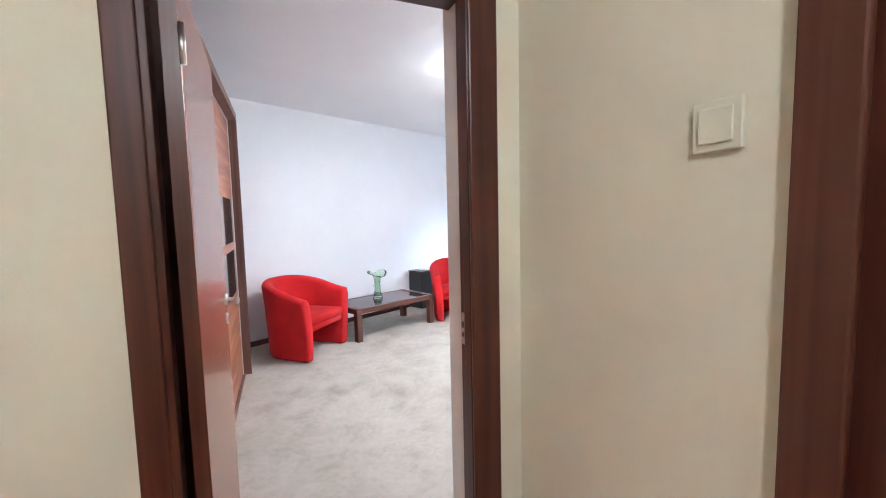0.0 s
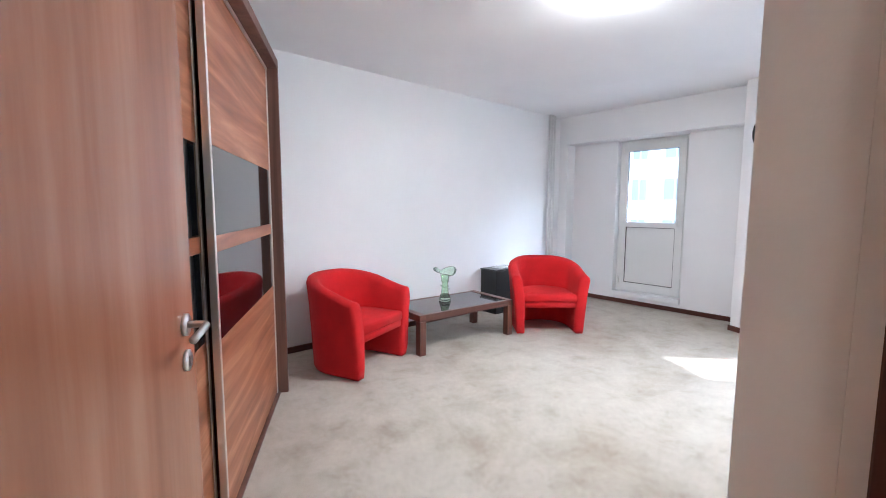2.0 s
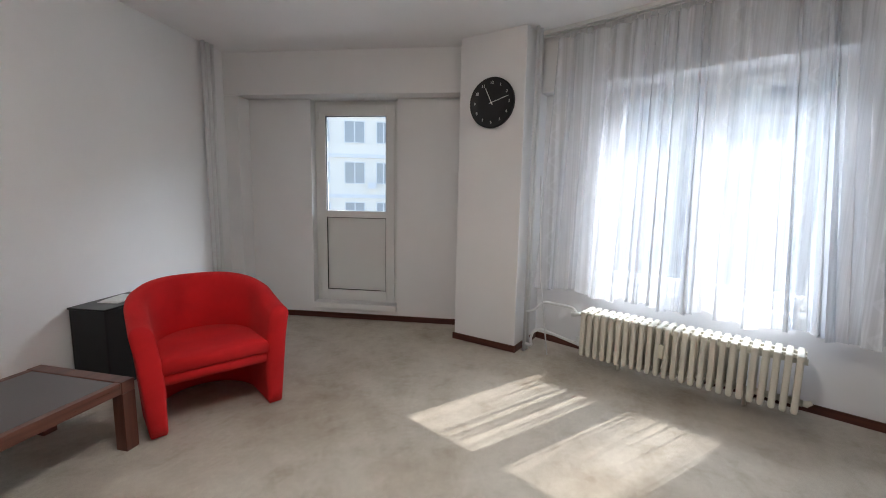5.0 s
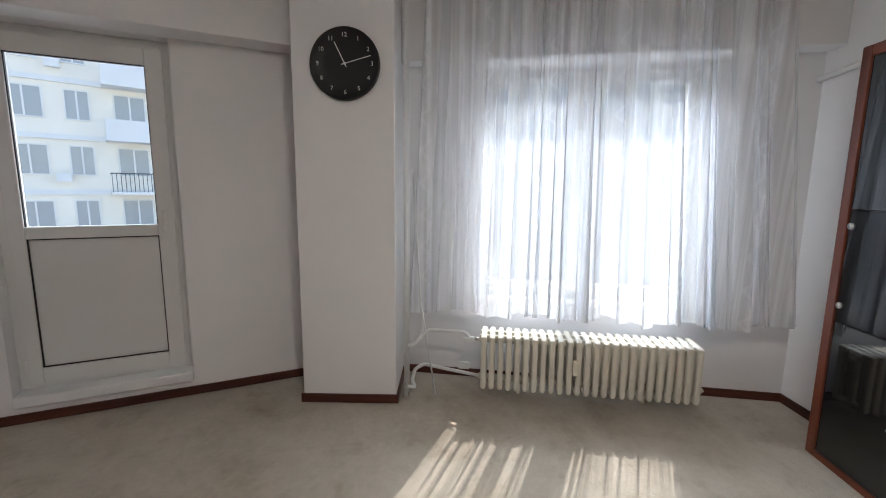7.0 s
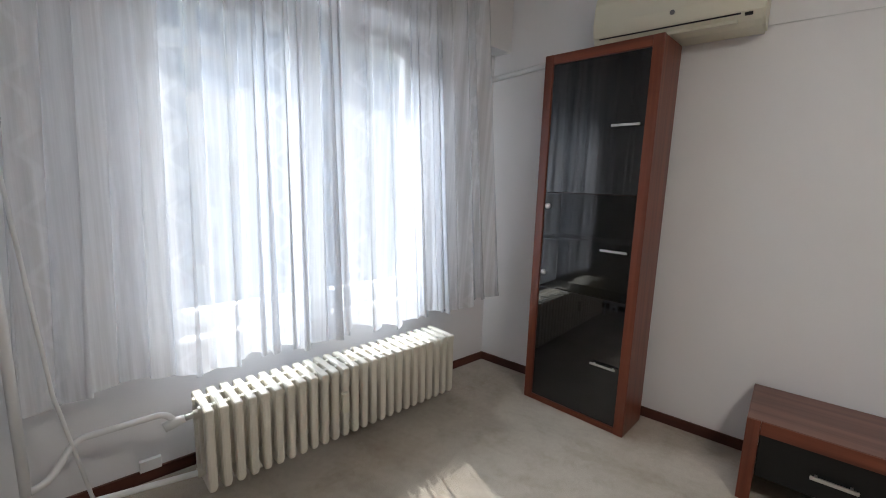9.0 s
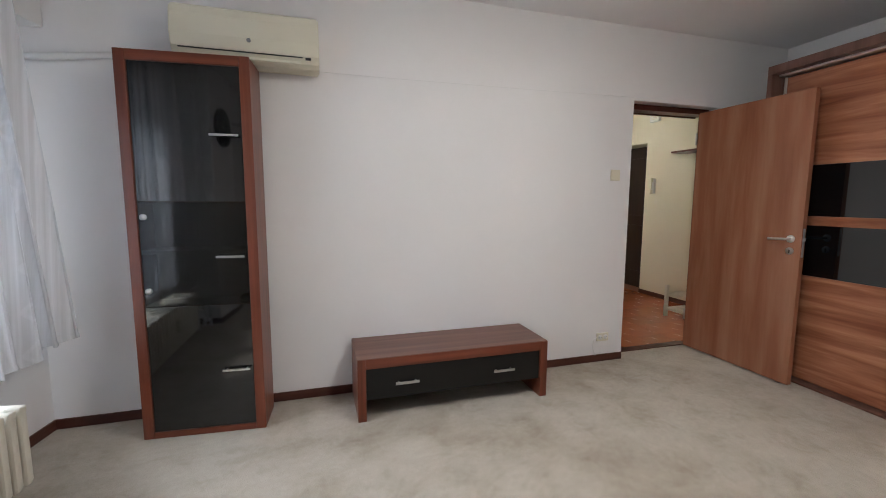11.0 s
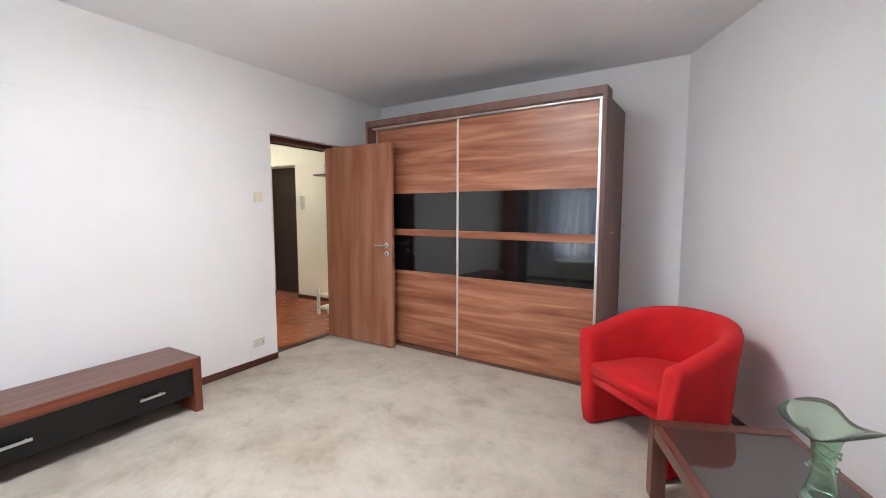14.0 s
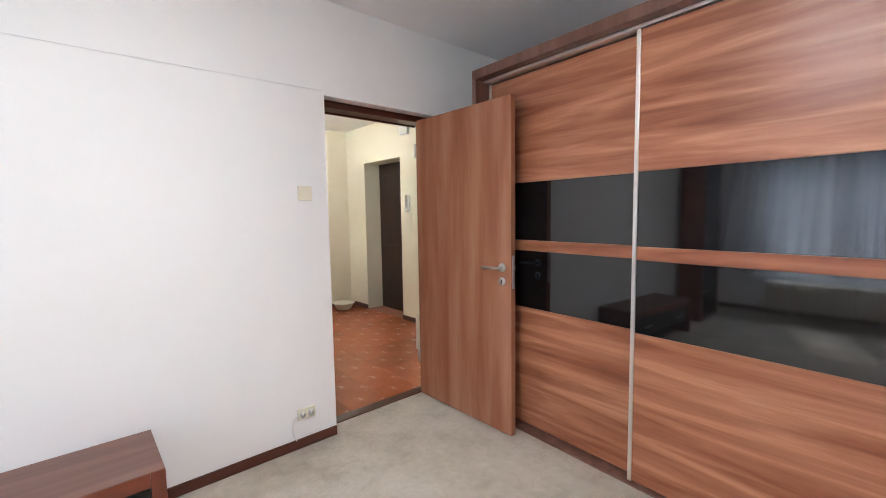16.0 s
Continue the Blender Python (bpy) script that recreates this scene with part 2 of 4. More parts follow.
GLOW = make_glow("lit_alabaster_glass", (1.0, 0.93, 0.82), 17.0)
HALLGLOW = make_glow("lit_hall_globe", (1.0, 0.94, 0.84), 25.0)
FACADE = painted("pale_render_facade", (0.93, 0.88, 0.77), 0.06, 0.85)
PARAPET = painted("white_parapet_render", (0.82, 0.82, 0.80), 0.05, 0.85)
FACGLASS = gloss("far_window_glass", (0.42, 0.44, 0.44), 0.12, 0, 0.6)
BOUNCE_GROUND = painted("pale_bounce_ground", (0.38, 0.36, 0.33), 0.12, 0.9)
RAIL = gloss("dark_balcony_railing", (0.05, 0.05, 0.05), 0.5)


# ---- mesh helpers ----
def mesh_ob(name, bm, mat, parent=None, m=None, smooth=False):
    bmesh.ops.recalc_face_normals(bm, faces=bm.faces)
    me = bpy.data.meshes.new(name)
    bm.to_mesh(me)
    bm.free()
    me.materials.append(mat)
    if smooth:
        for p in me.polygons:
            p.use_smooth = True
    ob = new(name, me)
    if parent is not None:
        ob.parent = parent
    if m is not None:
        ob.matrix_basis = m
    return ob


def add_box(bm, x0, y0, z0, x1, y1, z1, bevel=0.0, seg=2):
    c = Matrix.Translation(((x0 + x1) / 2, (y0 + y1) / 2, (z0 + z1) / 2))
    r = bmesh.ops.create_cube(bm, size=1, matrix=c @ Matrix.Diagonal((abs(x1 - x0), abs(y1 - y0), abs(z1 - z0), 1)))
    if bevel > 0:
        edges = list({e for v in r["verts"] for e in v.link_edges})
        bmesh.ops.bevel(bm, geom=edges, offset=bevel, segments=seg, profile=0.5, affect="EDGES")


def box(name, dims, mat, parent=None, bevel=0.003, m=None, seg=2):
    """A part for each of the boxes (x0, y0, z0, x1, y1, z1)."""
    for d in (dims if isinstance(dims[0], (tuple, list)) else [dims]):
        bm = bmesh.new()
        add_box(bm, *d, bevel=bevel, seg=seg)
        ob = mesh_ob(name, bm, mat, parent, m)
    return ob


def add_tube(bm, pts, r, n=12, cap=True):
    """A round bar along a line of points."""
    pts = [Vector(p) for p in pts]
    rings = []
    up = None
    for i, p in enumerate(pts):
        d = (pts[min(i + 1, len(pts) - 1)] - pts[max(i - 1, 0)]).normalized()
        if up is None:
            up = d.orthogonal().normalized()
        up = (up - d * up.dot(d)).normalized()
        side = d.cross(up)
        rr = r[i] if isinstance(r, (list, tuple)) else r
        rings.append([bm.verts.new(p + (up * math.cos(a) + side * math.sin(a)) * rr)
                      for a in (2 * math.pi * j / n for j in range(n))])
    for a, b in zip(rings, rings[1:]):
        for j in range(n):
            bm.faces.new((a[j], a[(j + 1) % n], b[(j + 1) % n], b[j]))
    if cap:
        bm.faces.new(rings[0])
        bm.faces.new(rings[-1])


def tube(name, paths, r, mat, parent=None, n=12, m=None):
    for p in paths:
        bm = bmesh.new()
        add_tube(bm, p, r, n)
        ob = mesh_ob(name, bm, mat, parent, m, True)
    return ob


def bent(pts, r=0.03, steps=5):
    """A line of points with its corners rounded."""
    pts = [Vector(p) for p in pts]
    out = [pts[0]]
    for a, b, c in zip(pts, pts[1:], pts[2:]):
        p, q = b + (a - b).normalized() * r, b + (c - b).normalized() * r
        for i in range(steps + 1):
            t = i / steps
            out.append(p * (1 - t) ** 2 + b * 2 * t * (1 - t) + q * t * t)
    out.append(pts[-1])
    return out


def lathe(name, profile, mat, parent=None, m=None, n=40):
    """A turned body from (radius, height) pairs."""
    bm = bmesh.new()
    rings = [[bm.verts.new((r * math.cos(2 * math.pi * j / n), r * math.sin(2 * math.pi * j / n), z)) for j in range(n)]
             for r, z in profile]
    for a, b in zip(rings, rings[1:]):
        for j in range(n):
            bm.faces.new((a[j], a[(j + 1) % n], b[(j + 1) % n], b[j]))
    bm.faces.new(rings[0])
    bm.faces.new(rings[-1])
    return mesh_ob(name, bm, mat, parent, m, True)


def thing(name, m, label, category, group=""):
    ob = new(name)
    ob.empty_display_size = 0.1
    ob.matrix_basis = m
    return tagged(ob, label, category, group)


def frame_along(p, q):
    """A pose at plan point p whose x axis runs to q; y points to the left of that way."""
    return pose(p[0], p[1], 0, 0, 0, math.degrees(math.atan2(q[1] - p[1], q[0] - p[0])))


def wall(name, p, q, depth, z1, mat, label, holes=(), z0=0.0, ends=(0.0, 0.0)):
    """A wall from p to q; its body lies to the right of that way (negative y). holes: (s0, s1, z0, z1)."""
    ln = math.hypot(q[0] - p[0], q[1] - p[1])
    ss = sorted({-ends[0], ln + ends[1], *[h[0] for h in holes], *[h[1] for h in holes]})
    zs = sorted({z0, z1, *[h[2] for h in holes], *[h[3] for h in holes]})
    bm = bmesh.new()

    def solid(i, j):
        if i < 0 or j < 0 or i >= len(ss) - 1 or j >= len(zs) - 1:
            return False
        s, z = (ss[i] + ss[i + 1]) / 2, (zs[j] + zs[j + 1]) / 2
        return not any(h[0] < s < h[1] and h[2] < z < h[3] for h in holes)

    def quad(*pts):
        bm.faces.new([bm.verts.new(v) for v in pts])

    for i in range(len(ss) - 1):
        for j in range(len(zs) - 1):
            if not solid(i, j):
                continue
            a, b, c, d = ss[i], ss[i + 1], zs[j], zs[j + 1]
            quad((a, 0, c), (b, 0, c), (b, 0, d), (a, 0, d))
            quad((a, -depth, c), (a, -depth, d), (b, -depth, d), (b, -depth, c))
            if not solid(i - 1, j):
                quad((a, 0, c), (a, 0, d), (a, -depth, d), (a, -depth, c))
            if not solid(i + 1, j):
                quad((b, 0, c), (b, -depth, c), (b, -depth, d), (b, 0, d))
            if not solid(i, j - 1):
                quad((a, 0, c), (a, -depth, c), (b, -depth, c), (b, 0, c))
            if not solid(i, j + 1):
                quad((a, 0, d), (b, 0, d), (b, -depth, d), (a, -depth, d))
    bmesh.ops.remove_doubles(bm, verts=bm.verts, dist=0.0005)
    ob = mesh_ob(name, bm, mat, None, frame_along(p, q))
    return tagged(ob, label, "wall", "", "structure")


def slab(name, pts, z0, z1, mat, label, category):
    bm = bmesh.new()
    a = [bm.verts.new((x, y, z0)) for x, y in pts]
    b = [bm.verts.new((x, y, z1)) for x, y in pts]
    bm.faces.new(a)
    bm.faces.new(b)
    for i in range(len(pts)):
        j = (i + 1) % len(pts)
        bm.faces.new((a[i], a[j], b[j], b[i]))
    return tagged(mesh_ob(name, bm, mat), label, category, "", "structure")


# ---- plan ----
H = 2.65
A0, A1 = (-1.57, 0.0), (3.93, 0.0)              # door wall
W1 = (4.345, 2.70)                              # window wall runs A1 to W1
B0, B1 = (4.30, 3.10), (3.16, 5.44)             # balcony wall
C1 = (-1.42, 3.28)                              # chair wall runs B1 to C1
PX = 3.83                                       # pillar front
DOOR_L, DOOR_R, DOOR_H = -0.84, 0.04, 2.10
HALL_W, HALL_E, HALL_S, WT = -2.0, 0.17, -3.45, 0.25

WIN = frame_along(A1, W1)                       # x along the wall, y into the room
BAL = frame_along(B0, B1)
BAL_LEN = math.hypot(B1[0] - B0[0], B1[1] - B0[1])


def bs(s):
    """Place along the balcony wall from its pillar end, given from its chair-wall end."""
    return BAL_LEN - s


wall("wall_door", A0, A1, 0.10, H, WALL, "white painted wall with the room door opening",
     [(DOOR_L - A0[0], DOOR_R - A0[0], 0, DOOR_H)], ends=(0.25, 0.25))
WIN_S0, WIN_S1, WIN_Z0, WIN_Z1 = 0.577, 2.060, 0.60, 2.203
WIN_LEN = math.hypot(W1[0] - A1[0], W1[1] - A1[1])
wall("wall_window", A1, W1, 0.30, H, WALL, "white wall with a wide window opening", [(WIN_S0, WIN_S1, WIN_Z0, WIN_Z1)], ends=(0.0, 0.1))
BD0, BD1, BDZ0, BDZ1 = bs(1.70), bs(0.80), 0.10, 2.25
wall("wall_balcony", B0, B1, 0.30, H, WALL, "white wall with a deep balcony door opening", [(BD0, BD1, BDZ0, BDZ1)], ends=(0.35, 0.3))
wall("wall_chairs", B1, C1, 0.20, H, WALL, "plain white painted wall behind the armchairs", ends=(0.0, 0.2))
wall("wall_wardrobe", C1, A0, 0.20, H, WALL, "plain white painted wall behind the wardrobe", ends=(0.1, 0.0))
ROOM = [A0, A1, W1, (4.345, 3.0), B0, B1, C1]
slab("floor", [(-1.65, -0.13), (3.97, -0.13), (4.5, 2.8), (4.5, 3.2), (3.3, 5.6), (-1.5, 3.4), (-1.65, 0)], -0.12, 0.0, CARPET, "worn beige wall-to-wall carpet with stains", "carpet")
slab("ceiling", [(-1.75, -0.2), (4.3, -0.2), (4.75, 2.8), (4.75, 3.3), (3.4, 5.85), (-1.6, 3.5)], H, H + 0.2, CEIL, "smooth white painted ceiling", "ceiling")

bm = bmesh.new()
add_box(bm, DOOR_R, -WT, 0, HALL_E + 0.2, -0.1005, H)
tagged(mesh_ob("wall_return", bm, WALL), "white plastered return beside the room door", "wall", "", "structure")

# pillar, corner pier and the two beams
box("pillar", (PX, 2.55, 0, 4.60, 3.15, H), WALL, None, 0.006)
tagged(bpy.data.objects["pillar"], "white plastered square pillar between window and balcony door", "pillar", "", "structure")
bm = bmesh.new()
add_box(bm, -0.25, 0.0, 2.25, BAL_LEN + 0.1, 0.20, H, 0.006)
tagged(mesh_ob("beam_balcony", bm, WALL, None, BAL), "white plastered ceiling beam above the balcony door", "beam", "", "structure")
bm = bmesh.new()
add_box(bm, BAL_LEN - 0.14, 0.0, 0.0, BAL_LEN + 0.1, 0.196, 2.2485, 0.006)
tagged(mesh_ob("pier_corner", bm, WALL, None, BAL), "white plastered corner pier under the beam", "pier", "", "structure")
bm = bmesh.new()
add_box(bm, -0.02, -0.01, 2.205, WIN_LEN - 0.1, 0.13, H, 0.006)
tagged(mesh_ob("beam_window", bm, WALL, None, WIN), "white plastered ceiling beam above the window", "beam", "", "structure")


# baseboards
def baseboard(p, q, s0, s1, off=0.0):
    bm = bmesh.new()
    add_box(bm, s0, 0.0, 0.0, s1, 0.014, 0.058, 0.003)
    ob = mesh_ob("baseboard", bm, BASEW, None, frame_along(p, q))
    tagged(ob, "narrow dark brown wooden baseboard", "baseboard", "", "structure")


baseboard(A0, A1, DOOR_R - A0[0] + 0.002, A1[0] - A0[0])
baseboard(A1, W1, 0.0, WIN_LEN)
baseboard(B0, B1, -0.2, BAL_LEN - 0.14)
baseboard(B1, C1, 0.2, math.hypot(B1[0] - C1[0], B1[1] - C1[1]))
baseboard(C1, A0, 0.0, 0.45)
baseboard((PX, 2.536), (PX, 3.164), 0.0, 0.628)
baseboard((4.3, 2.55), (PX, 2.55), 0.0, 0.469)
# ---- hall shell ----
wall("wall_hall_east", (HALL_E, HALL_S), (HALL_E, -WT), 0.20, H, HALLWALL, "cream painted hall wall", [(1.58, 2.42, 0, 2.06)], ends=(0.2, 0.0))
wall("wall_hall_south", (HALL_W, HALL_S), (HALL_E, HALL_S), 0.20, H, HALLWALL, "cream painted hall wall", ends=(0.2, 0.2))
wall("wall_hall_west", (HALL_W, -0.10), (HALL_W, HALL_S), 0.34, H, HALLWALL, "cream painted hall wall with the entrance recess",
     [(1.97, 2.85, 0, 2.12)], ends=(0.0, 0.0))
wall("wall_hall_north", (DOOR_R, -0.104), (HALL_W, -0.104), 0.0035, H, HALLWALL, "cream painted hall side of the door wall", [(0, DOOR_R - DOOR_L, 0, DOOR_H)])
wall("wall_hall_return", (HALL_E, -WT - 0.004), (DOOR_R, -WT - 0.004), 0.0035, H, HALLWALL, "cream painted narrow hall wall beside the door")
slab("hall_ceiling", [(-2.4, -3.7), (0.4, -3.7), (0.4, -0.09), (-2.4, -0.09)], H - 0.01, H + 0.2, CEIL, "plain white hall ceiling", "ceiling")


# ---- room door: frame and leaf ----
def door_frame(name, x0, x1, z1, label):
    """A dark wooden frame round an opening from x0 to x1, with the hall in front at negative y."""
    e = new(name)
    tagged(e, label, "door frame", "", "structure")
    b = x1 - 0.048               # inner faces of the stops
    box("jamb", (x0, -0.108, 0, x0 + 0.052, -0.050, z1 - 0.046), W_DARKV, e, 0.003)
    box("jamb", (x1 - 0.018, -0.245, 0, x1, -0.13, z1), W_DARKV, e, 0.003)
    box("door_stop", (b, -0.2575, 0, x1 - 0.0185, -0.215, z1 - 0.036), W_DARKV, e, 0.003)
    box("casing", (-0.877, -0.124, 0, -0.806, -0.1085, z1 + 0.05), W_DARKV, e, 0.005)
    box("casing", (b, -0.274, 0, b + 0.092, -0.2585, z1 + 0.05), W_DARKV, e, 0.005)
    box("head", (x0 + 0.019, -0.20, z1 - 0.045, x1 - 0.019, -0.085, z1 - 0.0005), W_DARKH, e, 0.003)
    box("head_casing", (-0.805, -0.222, z1 - 0.055, b - 0.001, -0.2005, z1 + 0.05), W_DARKH, e, 0.005)
    return e


fr = door_frame("door_frame_1", DOOR_L, DOOR_R, DOOR_H, "dark mahogany door frame on the hall side")
box("strike_plate", [(0.0198, -0.158, 0.99, 0.0218, -0.140, 1.095)], STEEL, fr, 0.0008)
box("latch_hole", [(0.0191, -0.154, 1.045, 0.0199, -0.144, 1.065), (0.0191, -0.154, 1.015, 0.0199, -0.144, 1.030)], BLACK, fr, 0)


def lever(parent, x, y, z, side):
    """A steel lever handle with its rose and a key rose below, standing off a door's face."""
    bm = bmesh.new()
    add_tube(bm, [(x, y, z), (x + side * 0.008, y, z)], 0.026, 20)
    add_tube(bm, bent([(x, y, z), (x + side * 0.05, y, z), (x + side * 0.052, y - 0.12, z - 0.004)], 0.02), 0.0085, 10)
    mesh_ob("handle", bm, STEEL, parent, None, True)
    bm = bmesh.new()
    add_tube(bm, [(x, y, z - 0.085), (x + side * 0.007, y, z - 0.085)], 0.025, 20)
    mesh_ob("key_rose", bm, STEEL, parent, None, True)
    box("keyhole", (x + side * 0.0065, y - 0.004, z - 0.1, x + side * 0.0078, y + 0.004, z - 0.075), BLACK, parent, 0)


leaf = thing("room_door", pose(-0.763, -0.095, 0.0, 0, 0, -0.1), "open walnut veneer room door with steel lever", "door")
box("leaf", (0, 0, 0.012, 0.04, 0.892, 2.065), W_VERT, leaf, 0.002)
box("edge_band", (0.0005, -0.0015, 0.012, 0.0395, -0.0002, 2.065), W_DARKV, leaf, 0)
lever(leaf, 0.04, 0.825, 1.055, 1)
lever(leaf, 0.0, 0.825, 1.055, -1)
box("lock_plate", (0.010, 0.892, 0.93, 0.030, 0.8945, 1.13), STEEL, leaf, 0.0008)
box("latch", (0.013, 0.8945, 1.045, 0.027, 0.904, 1.065), STEEL, leaf, 0.002)
box("door_stop", (0.006, 0.80, 0.0, 0.030, 0.835, 0.0125), BLACK, leaf, 0.003)
for z in (0.25, 1.80):
    tube("hinge", [[(0.046, -0.004, z), (0.046, -0.004, z + 0.10)]], 0.008, STEEL, leaf, 12)


# ---- wardrobe ----
def wardrobe():
    e = thing("wardrobe", pose(-0.695, 2.79, 0, 0, 0, -2.7) @ pose(0.695, -2.79, 0), "large walnut wardrobe with sliding doors and black glass bands", "wardrobe")
    y0, y1, top = 0.40, 2.79, 2.31
    box("frame", [(-0.86, y0, top - 0.06, -0.695, y1 - 0.012, top), (-0.86, y0, 0, -0.695, y0 + 0.035, top - 0.0605),
                  (-0.86, y1 - 0.044, 0, -0.695, y1 - 0.012, top - 0.0605)], W_CARCASS, e, 0.003)
    box("body", [(-1.40, y0 + 0.03, 0, -0.8605, y1 - 0.012, 2.245)], W_CARCASS, e, 0.003)
    box("plinth", (-0.855, y0 + 0.036, 0, -0.745, y1 - 0.045, 0.012), W_CARCASS, e, 0.002)
    for d0, d1, xf in ((y0 + 0.04, 1.50, -0.815), (1.462, y1 - 0.060, -0.765)):
        door = new("sliding_door")
        door.parent = e
        xb = xf - 0.022
        box("upper_panel", (xb, d0 + 0.02, 1.572, xf, d1 - 0.02, 2.225), W_HORIZ, door, 0.001)
        box("middle_panel", (xb, d0 + 0.02, 1.147, xf, d1 - 0.02, 1.212), W_HORIZ, door, 0.001)
        box("lower_panel", (xb, d0 + 0.02, 0.022, xf, d1 - 0.02, 0.785), W_HORIZ, door, 0.001)
        box("glass_band", [(xb, d0 + 0.02, 1.213, xf - 0.002, d1 - 0.02, 1.571), (xb, d0 + 0.02, 0.786, xf - 0.002, d1 - 0.02, 1.146)], BLACKGLASS, door, 0.0008)
        box("profile", [(xb - 0.002, d0, 0.016, xf + 0.006, d0 + 0.02, 2.232), (xb - 0.002, d1 - 0.02, 0.016, xf + 0.006, d1, 2.232)], ALU, door, 0.003)
    # black strip stands in for the shade inside the gap beside the door
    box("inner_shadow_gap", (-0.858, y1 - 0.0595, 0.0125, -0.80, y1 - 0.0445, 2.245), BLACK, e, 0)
    box("track", [(-0.855, y0 + 0.036, 2.234, -0.76, y1 - 0.045, 2.2495)], ALU, e, 0.001)
    bm = bmesh.new()
    add_tube(bm, [(-1.0, y1 - 0.012, 1.22), (-1.0, y1 - 0.008, 1.22)], 0.007, 12)
    mesh_ob("screw_cap", bm, WHITEP, e, None, True)


wardrobe()


# ---- tub armchairs ----
def armchair():
    e = thing("tub_armchair", pose(0, 0, 0), "red wool tub armchair with rounded back", "armchair", "red armchairs")
    W, D, T = 0.352, 0.64, 0.088               # half width, depth, padding
    R = W - T / 2
    path = []
    n = 44
    straight = D - R - T / 2
    total = 2 * straight + math.pi * R
    for i in range(n + 1):
        s = total * i / n
        if s < straight:
            p, nrm = Vector((-R, s, 0)), Vector((-1, 0, 0))
        elif s > total - straight:
            p, nrm = Vector((R, total - s, 0)), Vector((1, 0, 0))
        else:
            a = math.pi - (s - straight) / R
            p, nrm = Vector((R * math.cos(a), straight + R * math.sin(a), 0)), Vector((math.cos(a), math.sin(a), 0))
        k = min(s, total - s) / (total / 2)    # 0 at the arm fronts, 1 at the back
        h = 0.622 + 0.15 * (math.sin(min(1.0, k * 1.15) * math.pi / 2) ** 1.4)
        path.append((p, nrm, h, k))
    bm = bmesh.new()
    rings = []
    for p, nrm, h, k in path:
        lean = 0.055 - 0.02 * k
        t = T / 2
        sec = [(t * 0.8, 0.012), (t * 0.95, 0.03), (t + lean * 0.25, h * 0.35), (t + lean * 0.6, h * 0.7), (t + lean, h - 0.045), (t * 0.8 + lean, h - 0.016),
               (t * 0.3 + lean, h), (-t * 0.35 + lean * 0.9, h), (-t * 0.85 + lean * 0.8, h - 0.018), (-t + lean * 0.6, h - 0.05),
               (-t + lean * 0.2, h * 0.7), (-t, h * 0.45), (-t * 0.95, 0.03), (-t * 0.8, 0.012)]
        rings.append([bm.verts.new(p + nrm * o + Vector((0, 0, z))) for o, z in sec])
    m = len(rings[0])
    for a, b in zip(rings, rings[1:]):
        for j in range(m):
            bm.faces.new((a[j], a[(j + 1) % m], b[(j + 1) % m], b[j]))
    for ring, sgn in ((rings[0], -1), (rings[-1], -1)):
        cen = sum((v.co for v in ring), Vector()) / m
        inner = [bm.verts.new(cen + (v.co - cen) * 0.78 + Vector((0, -0.016, 0))) for v in ring]
        for j in range(m):
            bm.faces.new((ring[j], ring[(j + 1) % m], inner[(j + 1) % m], inner[j]))
        bm.faces.new(inner)
    shell = mesh_ob("shell", bm, RED, e, None, True)
    # seat: cushion over an upholstered rail, shaped to the shell
    for nm, z0, z1, yf, grow in (("seat_cushion", 0.345, 0.425, -0.005, 0.0), ("seat_rail", 0.285, 0.348, 0.004, -0.002)):
        bm = bmesh.new()
        ri = R - T / 2 + 0.012 + grow
        outline = [(-ri, yf)] + [(-ri, yf + (straight - yf) * i / 4) for i in range(1, 5)]
        outline += [(ri * math.cos(a), straight + ri * math.sin(a)) for a in (math.pi - math.pi * i / 16 for i in range(1, 16))]
        outline += [(ri, straight - (straight - yf) * i / 4) for i in range(0, 5)]
        c = Vector((0, straight * 0.6, 0))
        levels = ((0.97, z0), (1.0, z0 + 0.015), (1.0, z1 - 0.028), (0.985, z1 - 0.010), (0.94, z1), (0.5, z1 + 0.008))
        rr = [[bm.verts.new((c.x + (x - c.x) * f, c.y + (y - c.y) * f, z)) for x, y in outline] for f, z in levels]
        for a, b in zip(rr, rr[1:]):
            for j in range(len(outline)):
                j2 = (j + 1) % len(outline)
                bm.faces.new((a[j], a[j2], b[j2], b[j]))
        bm.faces.new(rr[0])
        bm.faces.new(rr[-1])
        mesh_ob(nm, bm, RED, e, None, True)
    for x in (-R, R):
        for y in (0.06, straight):
            tube("glide", [[(x, y, 0.0), (x, y, 0.014)]], 0.02, BLACK, e, 12)
    return e


def chair_pose(x, y, fx, fy):
    """Front middle at x, y; the chair looks along fx, fy."""
    return pose(x, y, 0, 0, 0, math.degrees(math.atan2(fx, -fy)))


ch = armchair()
ch.matrix_basis = chair_pose(0.03, 3.03, 0.74, -0.67)
copy_thing(ch, chair_pose(1.83, 3.50, -0.26, -0.965))


# ---- coffee table, vase, side box ----
TABLE = pose(0.37, 3.20, 0, 0, 0, 21)


